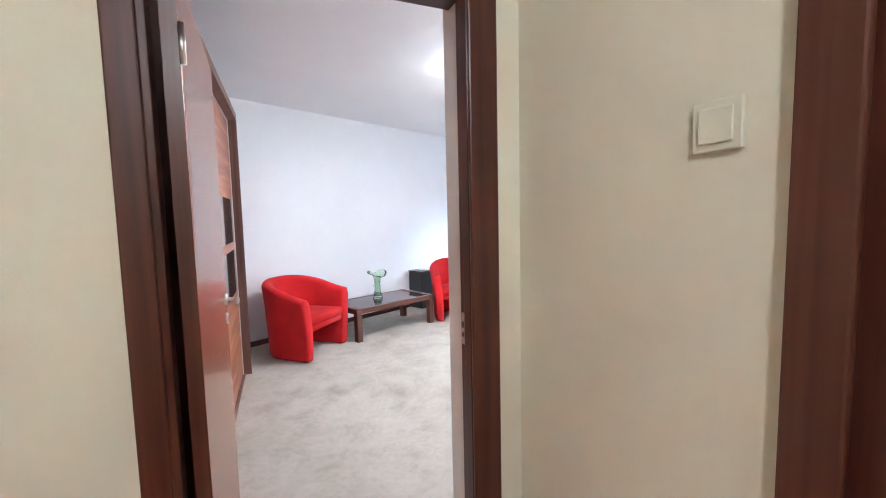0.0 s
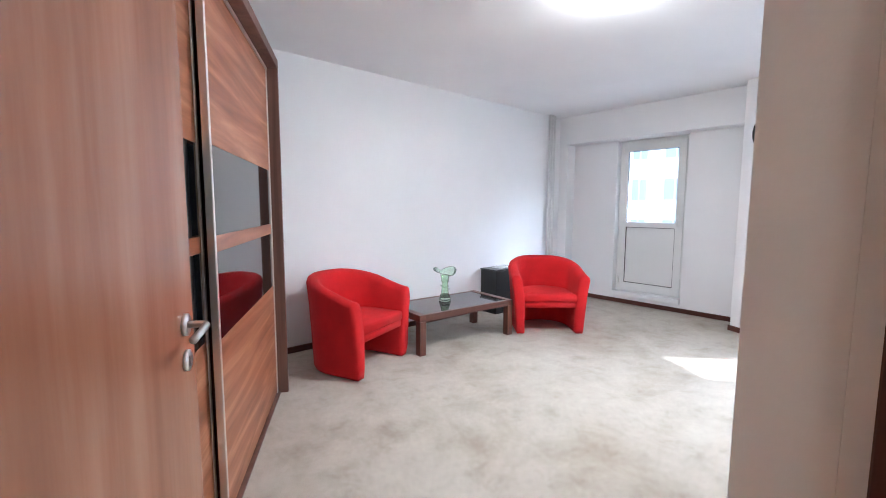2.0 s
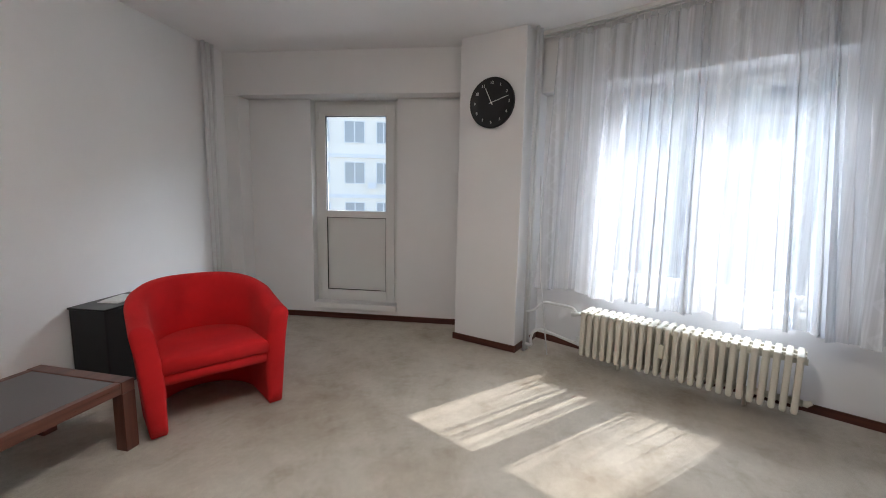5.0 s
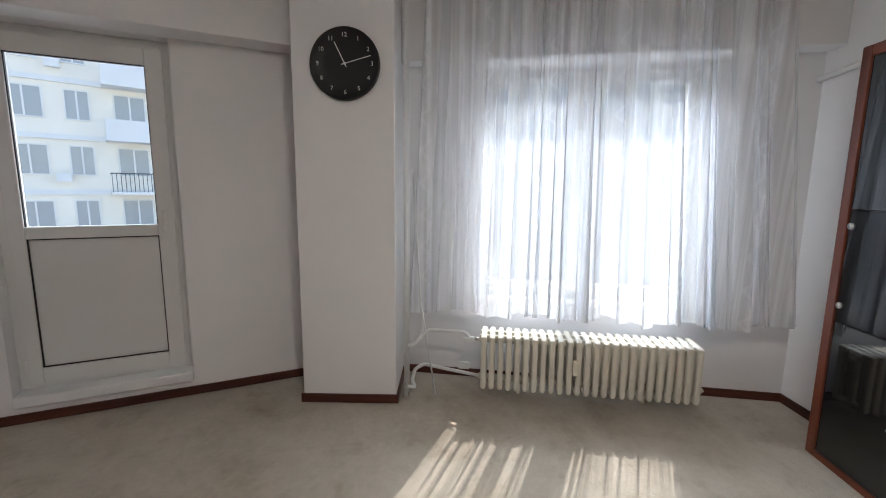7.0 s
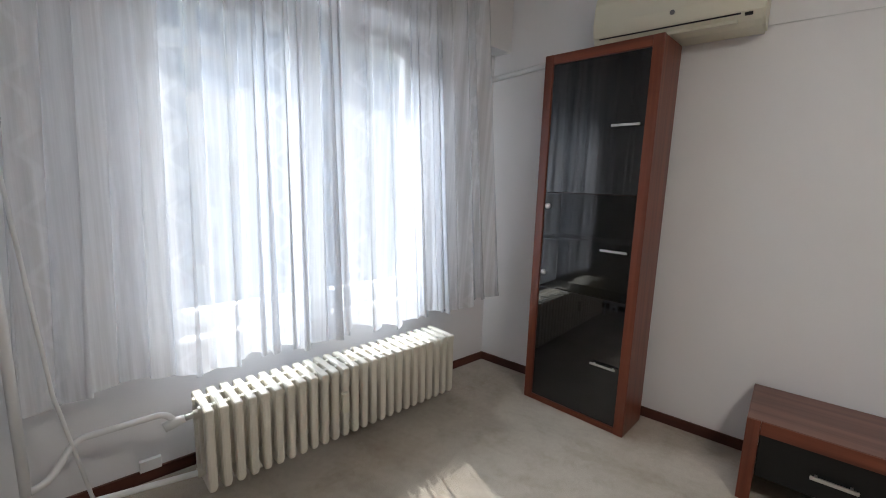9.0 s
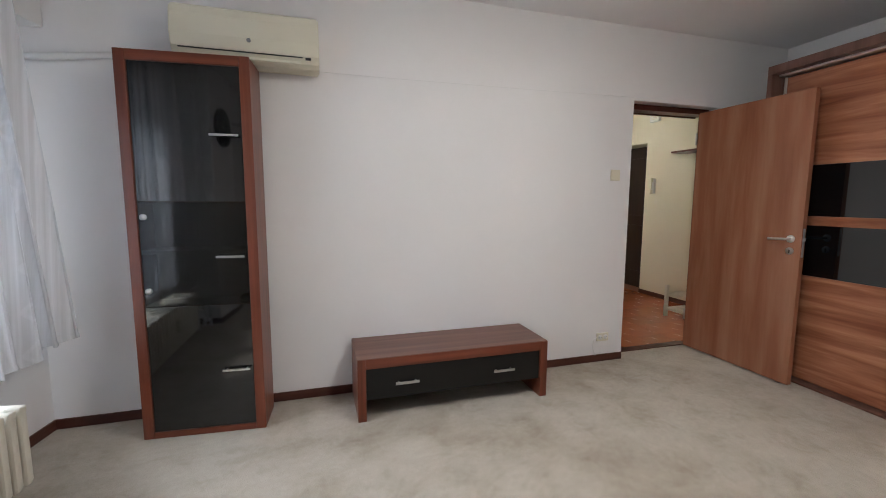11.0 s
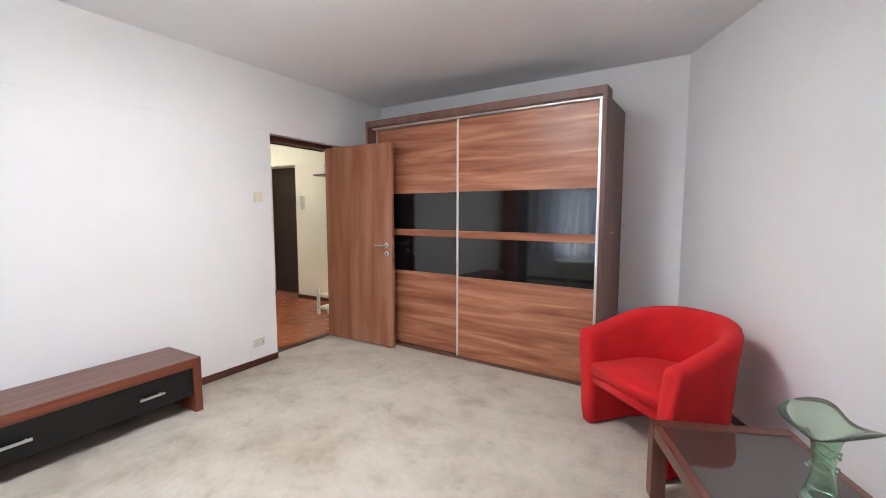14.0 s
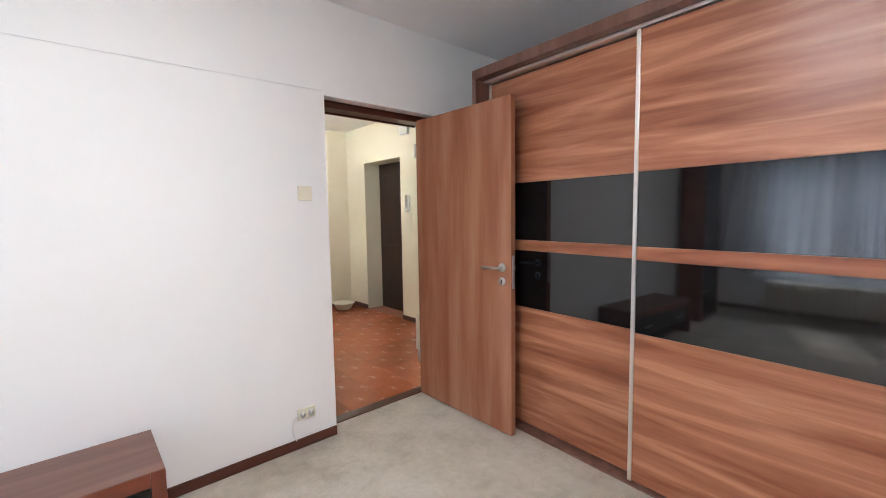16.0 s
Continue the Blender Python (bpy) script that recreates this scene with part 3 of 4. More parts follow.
def coffee_table():
    L, D, HT = 1.16, 0.62, 0.372
    e = thing("coffee_table", TABLE, "low dark wooden coffee table with smoked glass top", "coffee table")
    for x in (0, L - 0.068):
        for y in (0, D - 0.068):
            box("leg", (x, y, 0, x + 0.068, y + 0.068, HT - 0.062), W_TABLEV, e, 0.003)
    box("end_rail", (0, 0, HT - 0.0615, 0.068, D, HT), W_TABLE, e, 0.003)
    box("end_rail", (L - 0.068, 0, HT - 0.0615, L, D, HT), W_TABLE, e, 0.003)
    box("side_rail", (0.0685, 0.004, HT - 0.06, L - 0.0685, 0.040, HT - 0.002), W_TABLE, e, 0.003)
    box("side_rail", (0.0685, D - 0.040, HT - 0.06, L - 0.0685, D - 0.004, HT - 0.002), W_TABLE, e, 0.003)
    box("glass_top", (0.0690, 0.0405, HT - 0.014, L - 0.0690, D - 0.0405, HT - 0.004), TABLEGLASS, e, 0.0015)


coffee_table()


def vase():
    e = thing("glass_vase", pose(0.757, 3.765, 0.3685, 0, 0, 40), "pale green art glass vase with wide ruffled lip", "vase")
    prof = [(0.056, 0.0), (0.062, 0.010), (0.058, 0.03), (0.043, 0.075), (0.034, 0.12), (0.033, 0.17), (0.036, 0.21), (0.044, 0.25), (0.058, 0.28), (0.085, 0.298), (0.115, 0.31)]
    n = 48
    bm = bmesh.new()
    rings = []
    def ring(r, z, lip):
        vs = []
        for j in range(n):
            a = 2 * math.pi * j / n
            rr = r * (1 + lip * (0.32 * math.cos(2 * a)))
            zz = z + lip * (0.020 * math.cos(2 * a + 0.5) + 0.028 * math.sin(a) + 0.012 * math.cos(3 * a))
            vs.append(bm.verts.new((rr * math.cos(a), rr * math.sin(a), zz)))
        return vs
    for r, z in prof:
        rings.append(ring(r, z, max(0, (z - 0.25) / 0.06)))
    for r, z in reversed(prof):
        if z >= 0.03:
            rings.append(ring(r - 0.0045, z + 0.003, max(0, (z - 0.25) / 0.06)))
    for a, b in zip(rings, rings[1:]):
        for j in range(n):
            bm.faces.new((a[j], a[(j + 1) % n], b[(j + 1) % n], b[j]))
    bm.faces.new(rings[0])
    bm.faces.new(rings[-1])
    mesh_ob("body", bm, VASEGLASS, e, None, True)
    bm = bmesh.new()
    for z, r in ((0.205, 0.037), (0.15, 0.035)):
        pts = [((r + 0.003) * math.cos(t), (r + 0.003) * math.sin(t), z + 0.006 * math.sin(3 * t)) for t in (2 * math.pi * i / 36 for i in range(34))]
        add_tube(bm, pts, 0.005, 8)
    for k in range(5):
        a = k * 1.26
        add_tube(bm, [(0.036 * math.cos(a), 0.036 * math.sin(a), 0.20 - 0.02 * k), (0.05 * math.cos(a), 0.05 * math.sin(a), 0.205 - 0.02 * k)], [0.008, 0.004], 8)
    mesh_ob("glass_trail", bm, VASEGLASS, e, None, True)


vase()
SB = pose(1.59, 4.39, 0, 0, 0, 25.2)
sb = thing("side_box", SB, "black boxy side cabinet against the wall", "cabinet")
box("body", (0, 0, 0.02, 0.45, 0.27, 0.545), BLACK, sb, 0.008, None, 3)
box("base", (0.02, 0.02, 0, 0.43, 0.25, 0.0195), BLACK, sb, 0.002)
box("top_plate", (-0.005, -0.005, 0.5455, 0.455, 0.275, 0.56), DRAWER, sb, 0.003)
pap = thing("paper_stack", SB @ pose(0.24, 0.14, 0.5605, 0, 0, 8), "small stack of white papers on the side cabinet", "papers")
box("sheet", [(-0.1, -0.07, 0, 0.1, 0.07, 0.006), (-0.08, -0.075, 0.0065, 0.115, 0.06, 0.012)], WHITEP, pap, 0.001)


# ---- glass cabinet, air conditioner, bench ----
def cabinet():
    e = thing("display_cabinet", pose(3.40, 0.278, 0, 0, 0, -4.6) @ pose(-3.40, -0.285, 0), "tall cherry wood cabinet with black and clear glass doors", "cabinet")
    x0, x1, yf, top, f = 2.77, 3.40, 0.285, 2.06, 0.052
    box("carcass", [(x0 + 0.002, 0.022, 0.0, x0 + 0.024, yf - 0.0225, top - 0.002), (x1 - 0.024, 0.022, 0.0, x1 - 0.002, yf - 0.0225, top - 0.002),
                    (x0 + 0.0245, 0.022, top - 0.026, x1 - 0.0245, yf - 0.0225, top - 0.003), (x0 + 0.0245, 0.022, 0.0, x1 - 0.0245, yf - 0.0225, 0.04)], W_REDV, e, 0.001)
    box("back", (x0 + 0.0245, 0.022, 0.041, x1 - 0.0245, 0.030, top - 0.027), DARKIN, e, 0)
    box("shelf", [(x0 + 0.0245, 0.0305, z, x1 - 0.0245, yf - 0.06, z + 0.02) for z in (0.36, 0.71, 1.02, 1.29, 1.65)], DARKIN, e, 0.001)
    box("front_frame", [(x0, yf - 0.022, 0, x0 + f, yf, top), (x1 - f, yf - 0.022, 0, x1, yf, top)], W_REDV, e, 0.003)
    box("front_rail", [(x0 + f + 0.0005, yf - 0.022, top - f, x1 - f - 0.0005, yf - 0.001, top), (x0 + f + 0.0005, yf - 0.022, 0, x1 - f - 0.0005, yf - 0.001, 0.034)], W_REDH, e, 0.003)
    a, b = x0 + f + 0.003, x1 - f - 0.003
    for nm, z0, z1, mt in (("upper_door", 1.304, top - f - 0.003, BLACKGLASS), ("middle_door", 0.742, 1.300, CABGLASS), ("lower_door", 0.037, 0.738, BLACKGLASS)):
        d = new(nm)
        d.parent = e
        box("pane", (a, yf - 0.014, z0, b, yf - 0.008, z1), mt, d, 0.001)
        z = {"upper_door": 1.652, "middle_door": 1.007, "lower_door": 0.368}[nm]
        bm = bmesh.new()
        add_box(bm, a + 0.012, yf + 0.012, z - 0.006, a + 0.155, yf + 0.019, z + 0.006, 0.002)
        for x in (a + 0.03, a + 0.135):
            add_box(bm, x - 0.004, yf - 0.0075, z - 0.004, x + 0.004, yf + 0.0125, z + 0.004)
        mesh_ob("handle", bm, STEEL, d)
    for z in (0.828, 1.222):
        bm = bmesh.new()
        add_tube(bm, [(b - 0.025, yf - 0.0075, z), (b - 0.025, yf + 0.006, z)], 0.016, 20)
        mesh_ob("hinge_cap", bm, STEEL, e, None, True)


cabinet()


def air_conditioner():
    e = thing("air_conditioner", pose(2.415, 0.0, 2.075), "cream wall-mounted split air conditioner", "air conditioner")
    bm = bmesh.new()
    prof = [(0.0, 0.0), (0.13, 0.0), (0.165, 0.018), (0.19, 0.055), (0.198, 0.12), (0.195, 0.22), (0.18, 0.262), (0.15, 0.28), (0.0, 0.28)]
    ends = [[bm.verts.new((x, y, z)) for y, z in prof] for x in (0.0, 0.755)]
    for j in range(len(prof)):
        k = (j + 1) % len(prof)
        bm.faces.new((ends[0][j], ends[0][k], ends[1][k], ends[1][j]))
    bm.faces.new(ends[0])
    bm.faces.new(ends[1])
    bmesh.ops.bevel(bm, geom=[x for x in bm.edges if abs(x.verts[0].co.x - x.verts[1].co.x) < 1e-6], offset=0.008, segments=2, affect="EDGES")
    mesh_ob("body", bm, IVORY, e)
    box("air_flap", (0.10, 0.150, 0.016, 0.715, 0.1815, 0.030), IVORY, e, 0.002, Matrix.Translation((0, 0.006, -0.004)))
    box("outlet_slot", (0.09, 0.14, 0.046, 0.72, 0.1898, 0.052), BLACK, e, 0.001)
    box("display", (0.045, 0.15, 0.038, 0.075, 0.1885, 0.050), BLACK, e, 0.001)
    bm = bmesh.new()
    add_tube(bm, [(0.37, 0.194, 0.11), (0.37, 0.2005, 0.11)], 0.011, 16)
    mesh_ob("badge", bm, GREY, e)


air_conditioner()
trunk = thing("cable_trunking", pose(0, 0, 0), "white plastic pipe cover running along the wall", "trunking")
tube("pipe", [[(3.925, 0.03, 2.045), (3.70, 0.028, 2.065), (3.42, 0.022, 2.10), (3.19, 0.02, 2.12)]], 0.018, PIPE, trunk)
cb = thing("wall_cable", pose(0, 0, 0), "thin white cable clipped along the wall", "cable")
tube("cable", [[(2.42, 0.004, 2.105), (2.0, 0.004, 2.104), (1.4, 0.004, 2.108), (0.8, 0.004, 2.112), (0.05, 0.004, 2.122)]], 0.0015, PIPE, cb, 6)


def bench():
    e = thing("tv_bench", pose(0, 0, 0), "low cherry wood television bench with black drawer", "tv bench")
    x0, x1, y0, y1, h, t = 1.0, 2.255, 0.018, 0.43, 0.382, 0.05
    box("side_panel", (x0, y0, 0, x0 + t, y1, h - 0.0005), W_REDV, e, 0.002)
    box("side_panel", (x1 - t, y0, 0, x1, y1, h - 0.0005), W_REDV, e, 0.002)
    box("front_rail", (x0 + t + 0.0005, y1 - 0.03, h - 0.06, x1 - t - 0.0005, y1 - 0.001, h - 0.0005), W_REDH, e, 0.002)
    box("top", (x0 + 0.001, y0, h, x1 - 0.001, y1 - 0.002, h + 0.004), W_CARCASS_H, e, 0.001)
    box("drawer_box", (x0 + t + 0.001, y0 + 0.01, 0.13, x1 - t - 0.001, y1 - 0.035, h - 0.061), DARKIN, e, 0.001)
    box("drawer_front", (x0 + t + 0.002, y1 - 0.0345, 0.125, x1 - t - 0.002, y1 - 0.016, h - 0.0615), DRAWER, e, 0.002)
    for a in (1.245, 1.885):
        bm = bmesh.new()
        add_box(bm, a, y1 + 0.008, 0.212, a + 0.145, y1 + 0.016, 0.228, 0.002)
        for x in (a + 0.02, a + 0.125):
            add_box(bm, x - 0.004, y1 - 0.0155, 0.216, x + 0.004, y1 + 0.009, 0.224)
        mesh_ob("handle", bm, STEEL, e)


W_CARCASS_H = wood("brown_top_veneer", BROWNW, 0, 0.38, 20)
bench()


# ---- switches and sockets ----
def switch(m, label, size=0.084):
    e = thing("light_switch", m, label, "light switch")
    h = size / 2
    box("plate", (-h, 0, -h, h, 0.010, h), IVORY, e, 0.003)
    box("rocker", (-h * 0.68, 0.0105, -h * 0.68, h * 0.68, 0.0145, h * 0.68), IVORY, e, 0.002)


switch(pose(0.187, 0.0005, 1.517), "ivory plastic light switch on the white wall")
switch(pose(HALL_E - 0.0005, -0.862, 1.556, 0, 0, 90), "ivory plastic light switch on the hall wall", 0.088)
so = thing("wall_socket", pose(0.235, 0.0005, 0.205), "white double wall socket with a cable", "socket")
box("plate", (-0.055, 0, -0.034, 0.055, 0.012, 0.034), IVORY, so, 0.003)
bm = bmesh.new()
for x in (-0.026, 0.026):
    add_tube(bm, [(x, 0.0121, 0), (x, 0.0145, 0)], 0.020, 20)
mesh_ob("outlet", bm, PVC, so, None, True)
for x in (-0.0355, -0.0165, 0.0165, 0.0355):
    tube("pin_hole", [[(x, 0.0146, 0), (x, 0.0152, 0)]], 0.003, BLACK, so, 8)
tube("lead", [bent([(0.05, 0.006, 0.0), (0.085, 0.006, -0.02), (0.09, 0.006, -0.09), (0.07, 0.016, -0.147)], 0.02)], 0.003, PIPE, so, 6)


# ---- window, balcony door ----
def pvc_ring(name, s0, s1, z0, z1, w, ya, yb, parent, mat=None):
    mat = mat or PVC
    return box(name, [(s0, ya, z0, s0 + w, yb, z1), (s1 - w, ya, z0, s1, yb, z1),
                      (s0 + w, ya, z0, s1 - w, yb, z0 + w), (s0 + w, ya, z1 - w, s1 - w, yb, z1)], mat, parent, 0.004)


def pane(parent, s0, s1, z0, z1, y):
    ob = box("pane", (s0, y - 0.003, z0, s1, y + 0.003, z1), PANE, parent, 0)
    ob.visible_shadow = False
    return ob


w1 = new("window_1")
w1.matrix_basis = WIN
tagged(w1, "white plastic double casement window behind a sheer curtain", "window", "", "structure")
pvc_ring("outer_frame", WIN_S0, WIN_S1, WIN_Z0, WIN_Z1, 0.055, -0.17, -0.10, w1)
box("mullion", (1.295, -0.165, WIN_Z0 + 0.055, 1.341, -0.098, WIN_Z1 - 0.055), PVC, w1, 0.003)
for s0, s1 in ((0.625, 1.308), (1.328, 2.012)):
    pvc_ring("sash", s0, s1, 0.64, 2.162, 0.072, -0.155, -0.088, w1)
    pane(w1, s0 + 0.07, s1 - 0.07, 0.71, 2.092, -0.12)
box("sill", (WIN_S0 - 0.03, -0.098, WIN_Z0 - 0.004, WIN_S1 + 0.03, 0.05, WIN_Z0 + 0.022), PVC, w1, 0.006)
box("window_handle", [(1.337, -0.088, 1.42, 1.362, -0.075, 1.50), (1.342, -0.075, 1.36, 1.357, -0.06, 1.47)], PVC, w1, 0.004)

d1 = new("door_balcony")
d1.matrix_basis = BAL
tagged(d1, "white plastic balcony door with glass above a solid panel", "balcony door", "", "structure")
g0, g1 = bs(1.56), bs(0.915)
pvc_ring("outer_frame", BD0 + 0.0, BD1 - 0.0, BDZ0 + 0.04, BDZ1 - 0.001, 0.055, -0.17, -0.105, d1)
box("sash", [(g0 - 0.092, -0.155, 0.185, g0, -0.09, 2.20), (g1, -0.155, 0.185, g1 + 0.075, -0.09, 2.20),
             (g0, -0.155, 0.185, g1, -0.09, 0.285), (g0, -0.155, 1.065, g1, -0.09, 1.135), (g0, -0.155, 2.10, g1, -0.09, 2.20)], PVC, d1, 0.004)
pane(d1, g0, g1, 1.13, 2.105, -0.12)
box("gasket", [(g0, -0.118, 0.285, g0 + 0.006, -0.1, 1.065), (g1 - 0.006, -0.118, 0.285, g1, -0.1, 1.065), (g0, -0.118, 0.285, g1, -0.1, 0.291), (g0, -0.118, 1.059, g1, -0.1, 1.065),
               (g0, -0.118, 1.135, g0 + 0.005, -0.1, 2.1), (g1 - 0.005, -0.118, 1.135, g1, -0.1, 2.1), (g0, -0.118, 2.095, g1, -0.1, 2.1)], BLACK, d1, 0)
box("lower_panel", (g0 + 0.006, -0.13, 0.291, g1 - 0.006, -0.108, 1.059), PVC, d1, 0.003)
box("handle", [(g0 - 0.045, -0.09, 1.08, g0 - 0.018, -0.08, 1.20), (g0 - 0.04, -0.078, 1.10, g0 - 0.023, -0.06, 1.23)], PVC, d1, 0.004)
box("hinge", [(g1 + 0.062, -0.09, z, g1 + 0.08, -0.07, z + 0.09) for z in (0.26, 2.06)], PVC, d1, 0.004)
box("sill_step", (BD0 + 0.002, -0.104, BDZ0 + 0.001, BD1 - 0.002, 0.03, 0.165), WALL, d1, 0.006)

# pull rail and sheer curtain
CUR = frame_along((3.722, 0.0), (4.130, 2.66))
rail = thing("curtain_rail", CUR, "white double ceiling curtain rail", "curtain rail")
box("rail", [(0.05, -0.012, H - 0.030, 2.52, 0.012, H), (0.05, 0.045, H - 0.030, 2.52, 0.069, H)], PVC, rail, 0.003)
bm = bmesh.new()
for i in range(46):
    x = 0.30 + i * 0.046
    add_box(bm, x - 0.004, -0.006, H - 0.075, x + 0.004, 0.006, H - 0.0305)
tagged(mesh_ob("glider", bm, PVC, rail), kind="stuff")


def curtain():
    e = thing("sheer_curtain", CUR, "white sheer curtain with woven vines, hung in folds", "curtain")
    rnd = random.Random(5)
    ns, nz = 420, 40
    folds = []
    x = 0.0
    while x < 1.0:
        wdt = rnd.choice((rnd.uniform(0.012, 0.022), rnd.uniform(0.035, 0.08), rnd.uniform(0.035, 0.08)))
        folds.append((x, wdt, rnd.uniform(0.35, 1.0), rnd.uniform(-1, 1)))
        x += wdt
    bm = bmesh.new()
    grid = []
    for i in range(ns + 1):
        u = i / ns
        k = max(f for f in range(len(folds)) if folds[f][0] <= u)
        f0, fw, amp, skew = folds[k]
        ph = (u - f0) / fw
        col = []
        for j in range(nz + 1):
            v = j / nz                          # 0 at the top
            top, bot = 2.585, 0.545 + 0.018 * math.sin(u * 31) + 0.012 * math.sin(u * 83 + 1) + 0.05 * max(0, 0.12 - u) * 4
            z = top + (bot - top) * v
            s = (0.34 + 2.07 * u) * (1 - v) + (0.13 + 2.40 * u) * v
            depth = (0.016 + 0.040 * amp * (0.35 + 0.65 * v))
            y = depth * math.sin(2 * math.pi * ph) + 0.012 * v * math.sin(u * 17 + 2)
            s += 0.55 * depth * math.sin(4 * math.pi * ph + skew) * v ** 0.5 + 0.012 * skew * v * math.sin(math.pi * ph)
            col.append(bm.verts.new((s, y, z)))
        grid.append(col)
    for a, b in zip(grid, grid[1:]):
        for j in range(nz):
            bm.faces.new((a[j], b[j], b[j + 1], a[j + 1]))
    rim = [(c[-1].co.copy(), (c[-2].co - c[-1].co).normalized()) for c in grid]
    mesh_ob("cloth", bm, CURTAIN, e, None, True)
    bm = bmesh.new()                            # turned-up hem along the foot
    low = [bm.verts.new(p + Vector((0, 0.003, 0))) for p, d in rim]
    high = [bm.verts.new(p + d * 0.022 + Vector((0, 0.003, 0))) for p, d in rim]
    for i in range(len(rim) - 1):
        bm.faces.new((low[i], low[i + 1], high[i + 1], high[i]))
    mesh_ob("hem", bm, CURTAIN, e, None, True)


curtain()


# ---- radiator and pipes ----
RAD = frame_along((3.655, 0.72), (3.825, 2.0))


def radiator():
    e = thing("radiator", RAD, "old cream cast iron column radiator under the window", "radiator")
    n, pitch, D, z0, z1 = 25, 0.0535, -0.22, 0.10, 0.455
    bm = bmesh.new()
    for c in range(3):                          # three flat upright columns in each section
        y = D * (0.10 + 0.40 * c)
        add_box(bm, -0.0175, y - 0.021, z0 + 0.010, 0.0175, y + 0.021, z1 - 0.012, 0.011)
    add_box(bm, -0.018, D * 1.0, z1 - 0.034, 0.018, D * 0.0, z1, 0.009)
    add_box(bm, -0.016, D * 0.98, z0, 0.016, D * 0.02, z0 + 0.04, 0.012)
    for y in (D * 0.30, D * 0.70):              # joints to the next section
        add_box(bm, -0.0268, y - 0.012, z1 - 0.030, 0.0268, y + 0.012, z1 - 0.006, 0.004)
    sec = mesh_ob("section", bm, CREAM, e)
    for i in range(1, n):
        o = new("section", sec.data)
        o.parent = e
        o.matrix_basis = pose(i * pitch, 0, 0)
    tube("header", [[(-0.035, D * 0.5, z), (n * pitch - 0.02, D * 0.5, z)] for z in (z0 + 0.045, z1 - 0.055)], 0.020, CREAM, e, 12)
    box("bracket", [(x, D - 0.06, 0.15, x + 0.03, D * 0.3, 0.18) for x in (0.25, 1.05)], CREAM, e, 0.003)
    box("foot", [(x, D * 0.98, 0.0, x + 0.022, D * 0.80, 0.115) for x in (0.237, 1.040)], CREAM, e, 0.004)
    box("heat_meter", (0.70, 0.004, 0.25, 0.735, 0.034, 0.345), IVORY, e, 0.005)
    bm = bmesh.new()
    add_tube(bm, [(-0.035, D * 0.5, z0 + 0.045), (-0.05, D * 0.5, z0 + 0.045), (-0.075, D * 0.5, z0 + 0.06)], [0.016, 0.02, 0.012], 12)
    mesh_ob("bleed_valve", bm, CREAM, e, None, True)
    x = n * pitch - 0.02
    bm = bmesh.new()
    add_tube(bm, [(x, D * 0.5, z1 - 0.055), (x + 0.035, D * 0.5, z1 - 0.055)], 0.012, 12)
    mesh_ob("valve", bm, STEEL, e, None, True)
    bm = bmesh.new()
    add_tube(bm, [(x + 0.03, D * 0.5 + 0.0, z1 - 0.055), (x + 0.065, D * 0.5, z1 - 0.06), (x + 0.10, D * 0.5, z1 - 0.07)], [0.014, 0.021, 0.019], 14)
    mesh_ob("valve_head", bm, PVC, e, None, True)
    return e, x


rad, rad_x = radiator()
hp = thing("heating_pipes", pose(0, 0, 0), "white painted heating pipes beside the pillar", "pipes")
tube("riser", [[(3.915, 2.495, 0), (3.915, 2.495, H)], [(3.975, 2.49, 0), (3.975, 2.49, H)]], 0.0135, PIPE, hp, 12)
qa = RAD @ Vector((rad_x + 0.06, -0.11, 0.395))
qb = RAD @ Vector((rad_x + 0.0, -0.11, 0.145))
tube("branch", [bent([qa, (qa.x + 0.01, qa.y + 0.03, 0.44), (3.99, 2.36, 0.44), (3.93, 2.44, 0.36), (3.918, 2.488, 0.355)], 0.03),
                bent([qb, (3.985, 2.38, 0.20), (3.97, 2.44, 0.17), (3.965, 2.46, 0.09), (3.93, 2.43, 0.055), (3.918, 2.485, 0.07)], 0.025)], 0.012, PIPE, hp, 10)
rod = thing("pull_rod", pose(0, 0, 0), "thin white curtain pull rod leaning at the window", "rod")
tube("rod", [[(3.95, 2.30, 0.0), (3.985, 2.40, 0.62), (4.02, 2.46, 1.5)]], 0.006, PIPE, rod, 8)
js = thing("junction_box", WIN @ pose(2.12, 0.0145, 0.085), "small white junction box above the baseboard", "junction box")
box("cover", (-0.04, 0, -0.022, 0.04, 0.02, 0.03), PVC, js, 0.003)

cp = thing("corner_pipes", frame_along(B1, C1), "three white painted pipes rising in the room corner", "pipes")
tube("riser", [[(x, 0.045, 0), (x, 0.045, H)] for x in (0.40, 0.46, 0.52)], 0.016, PIPE, cp, 12)


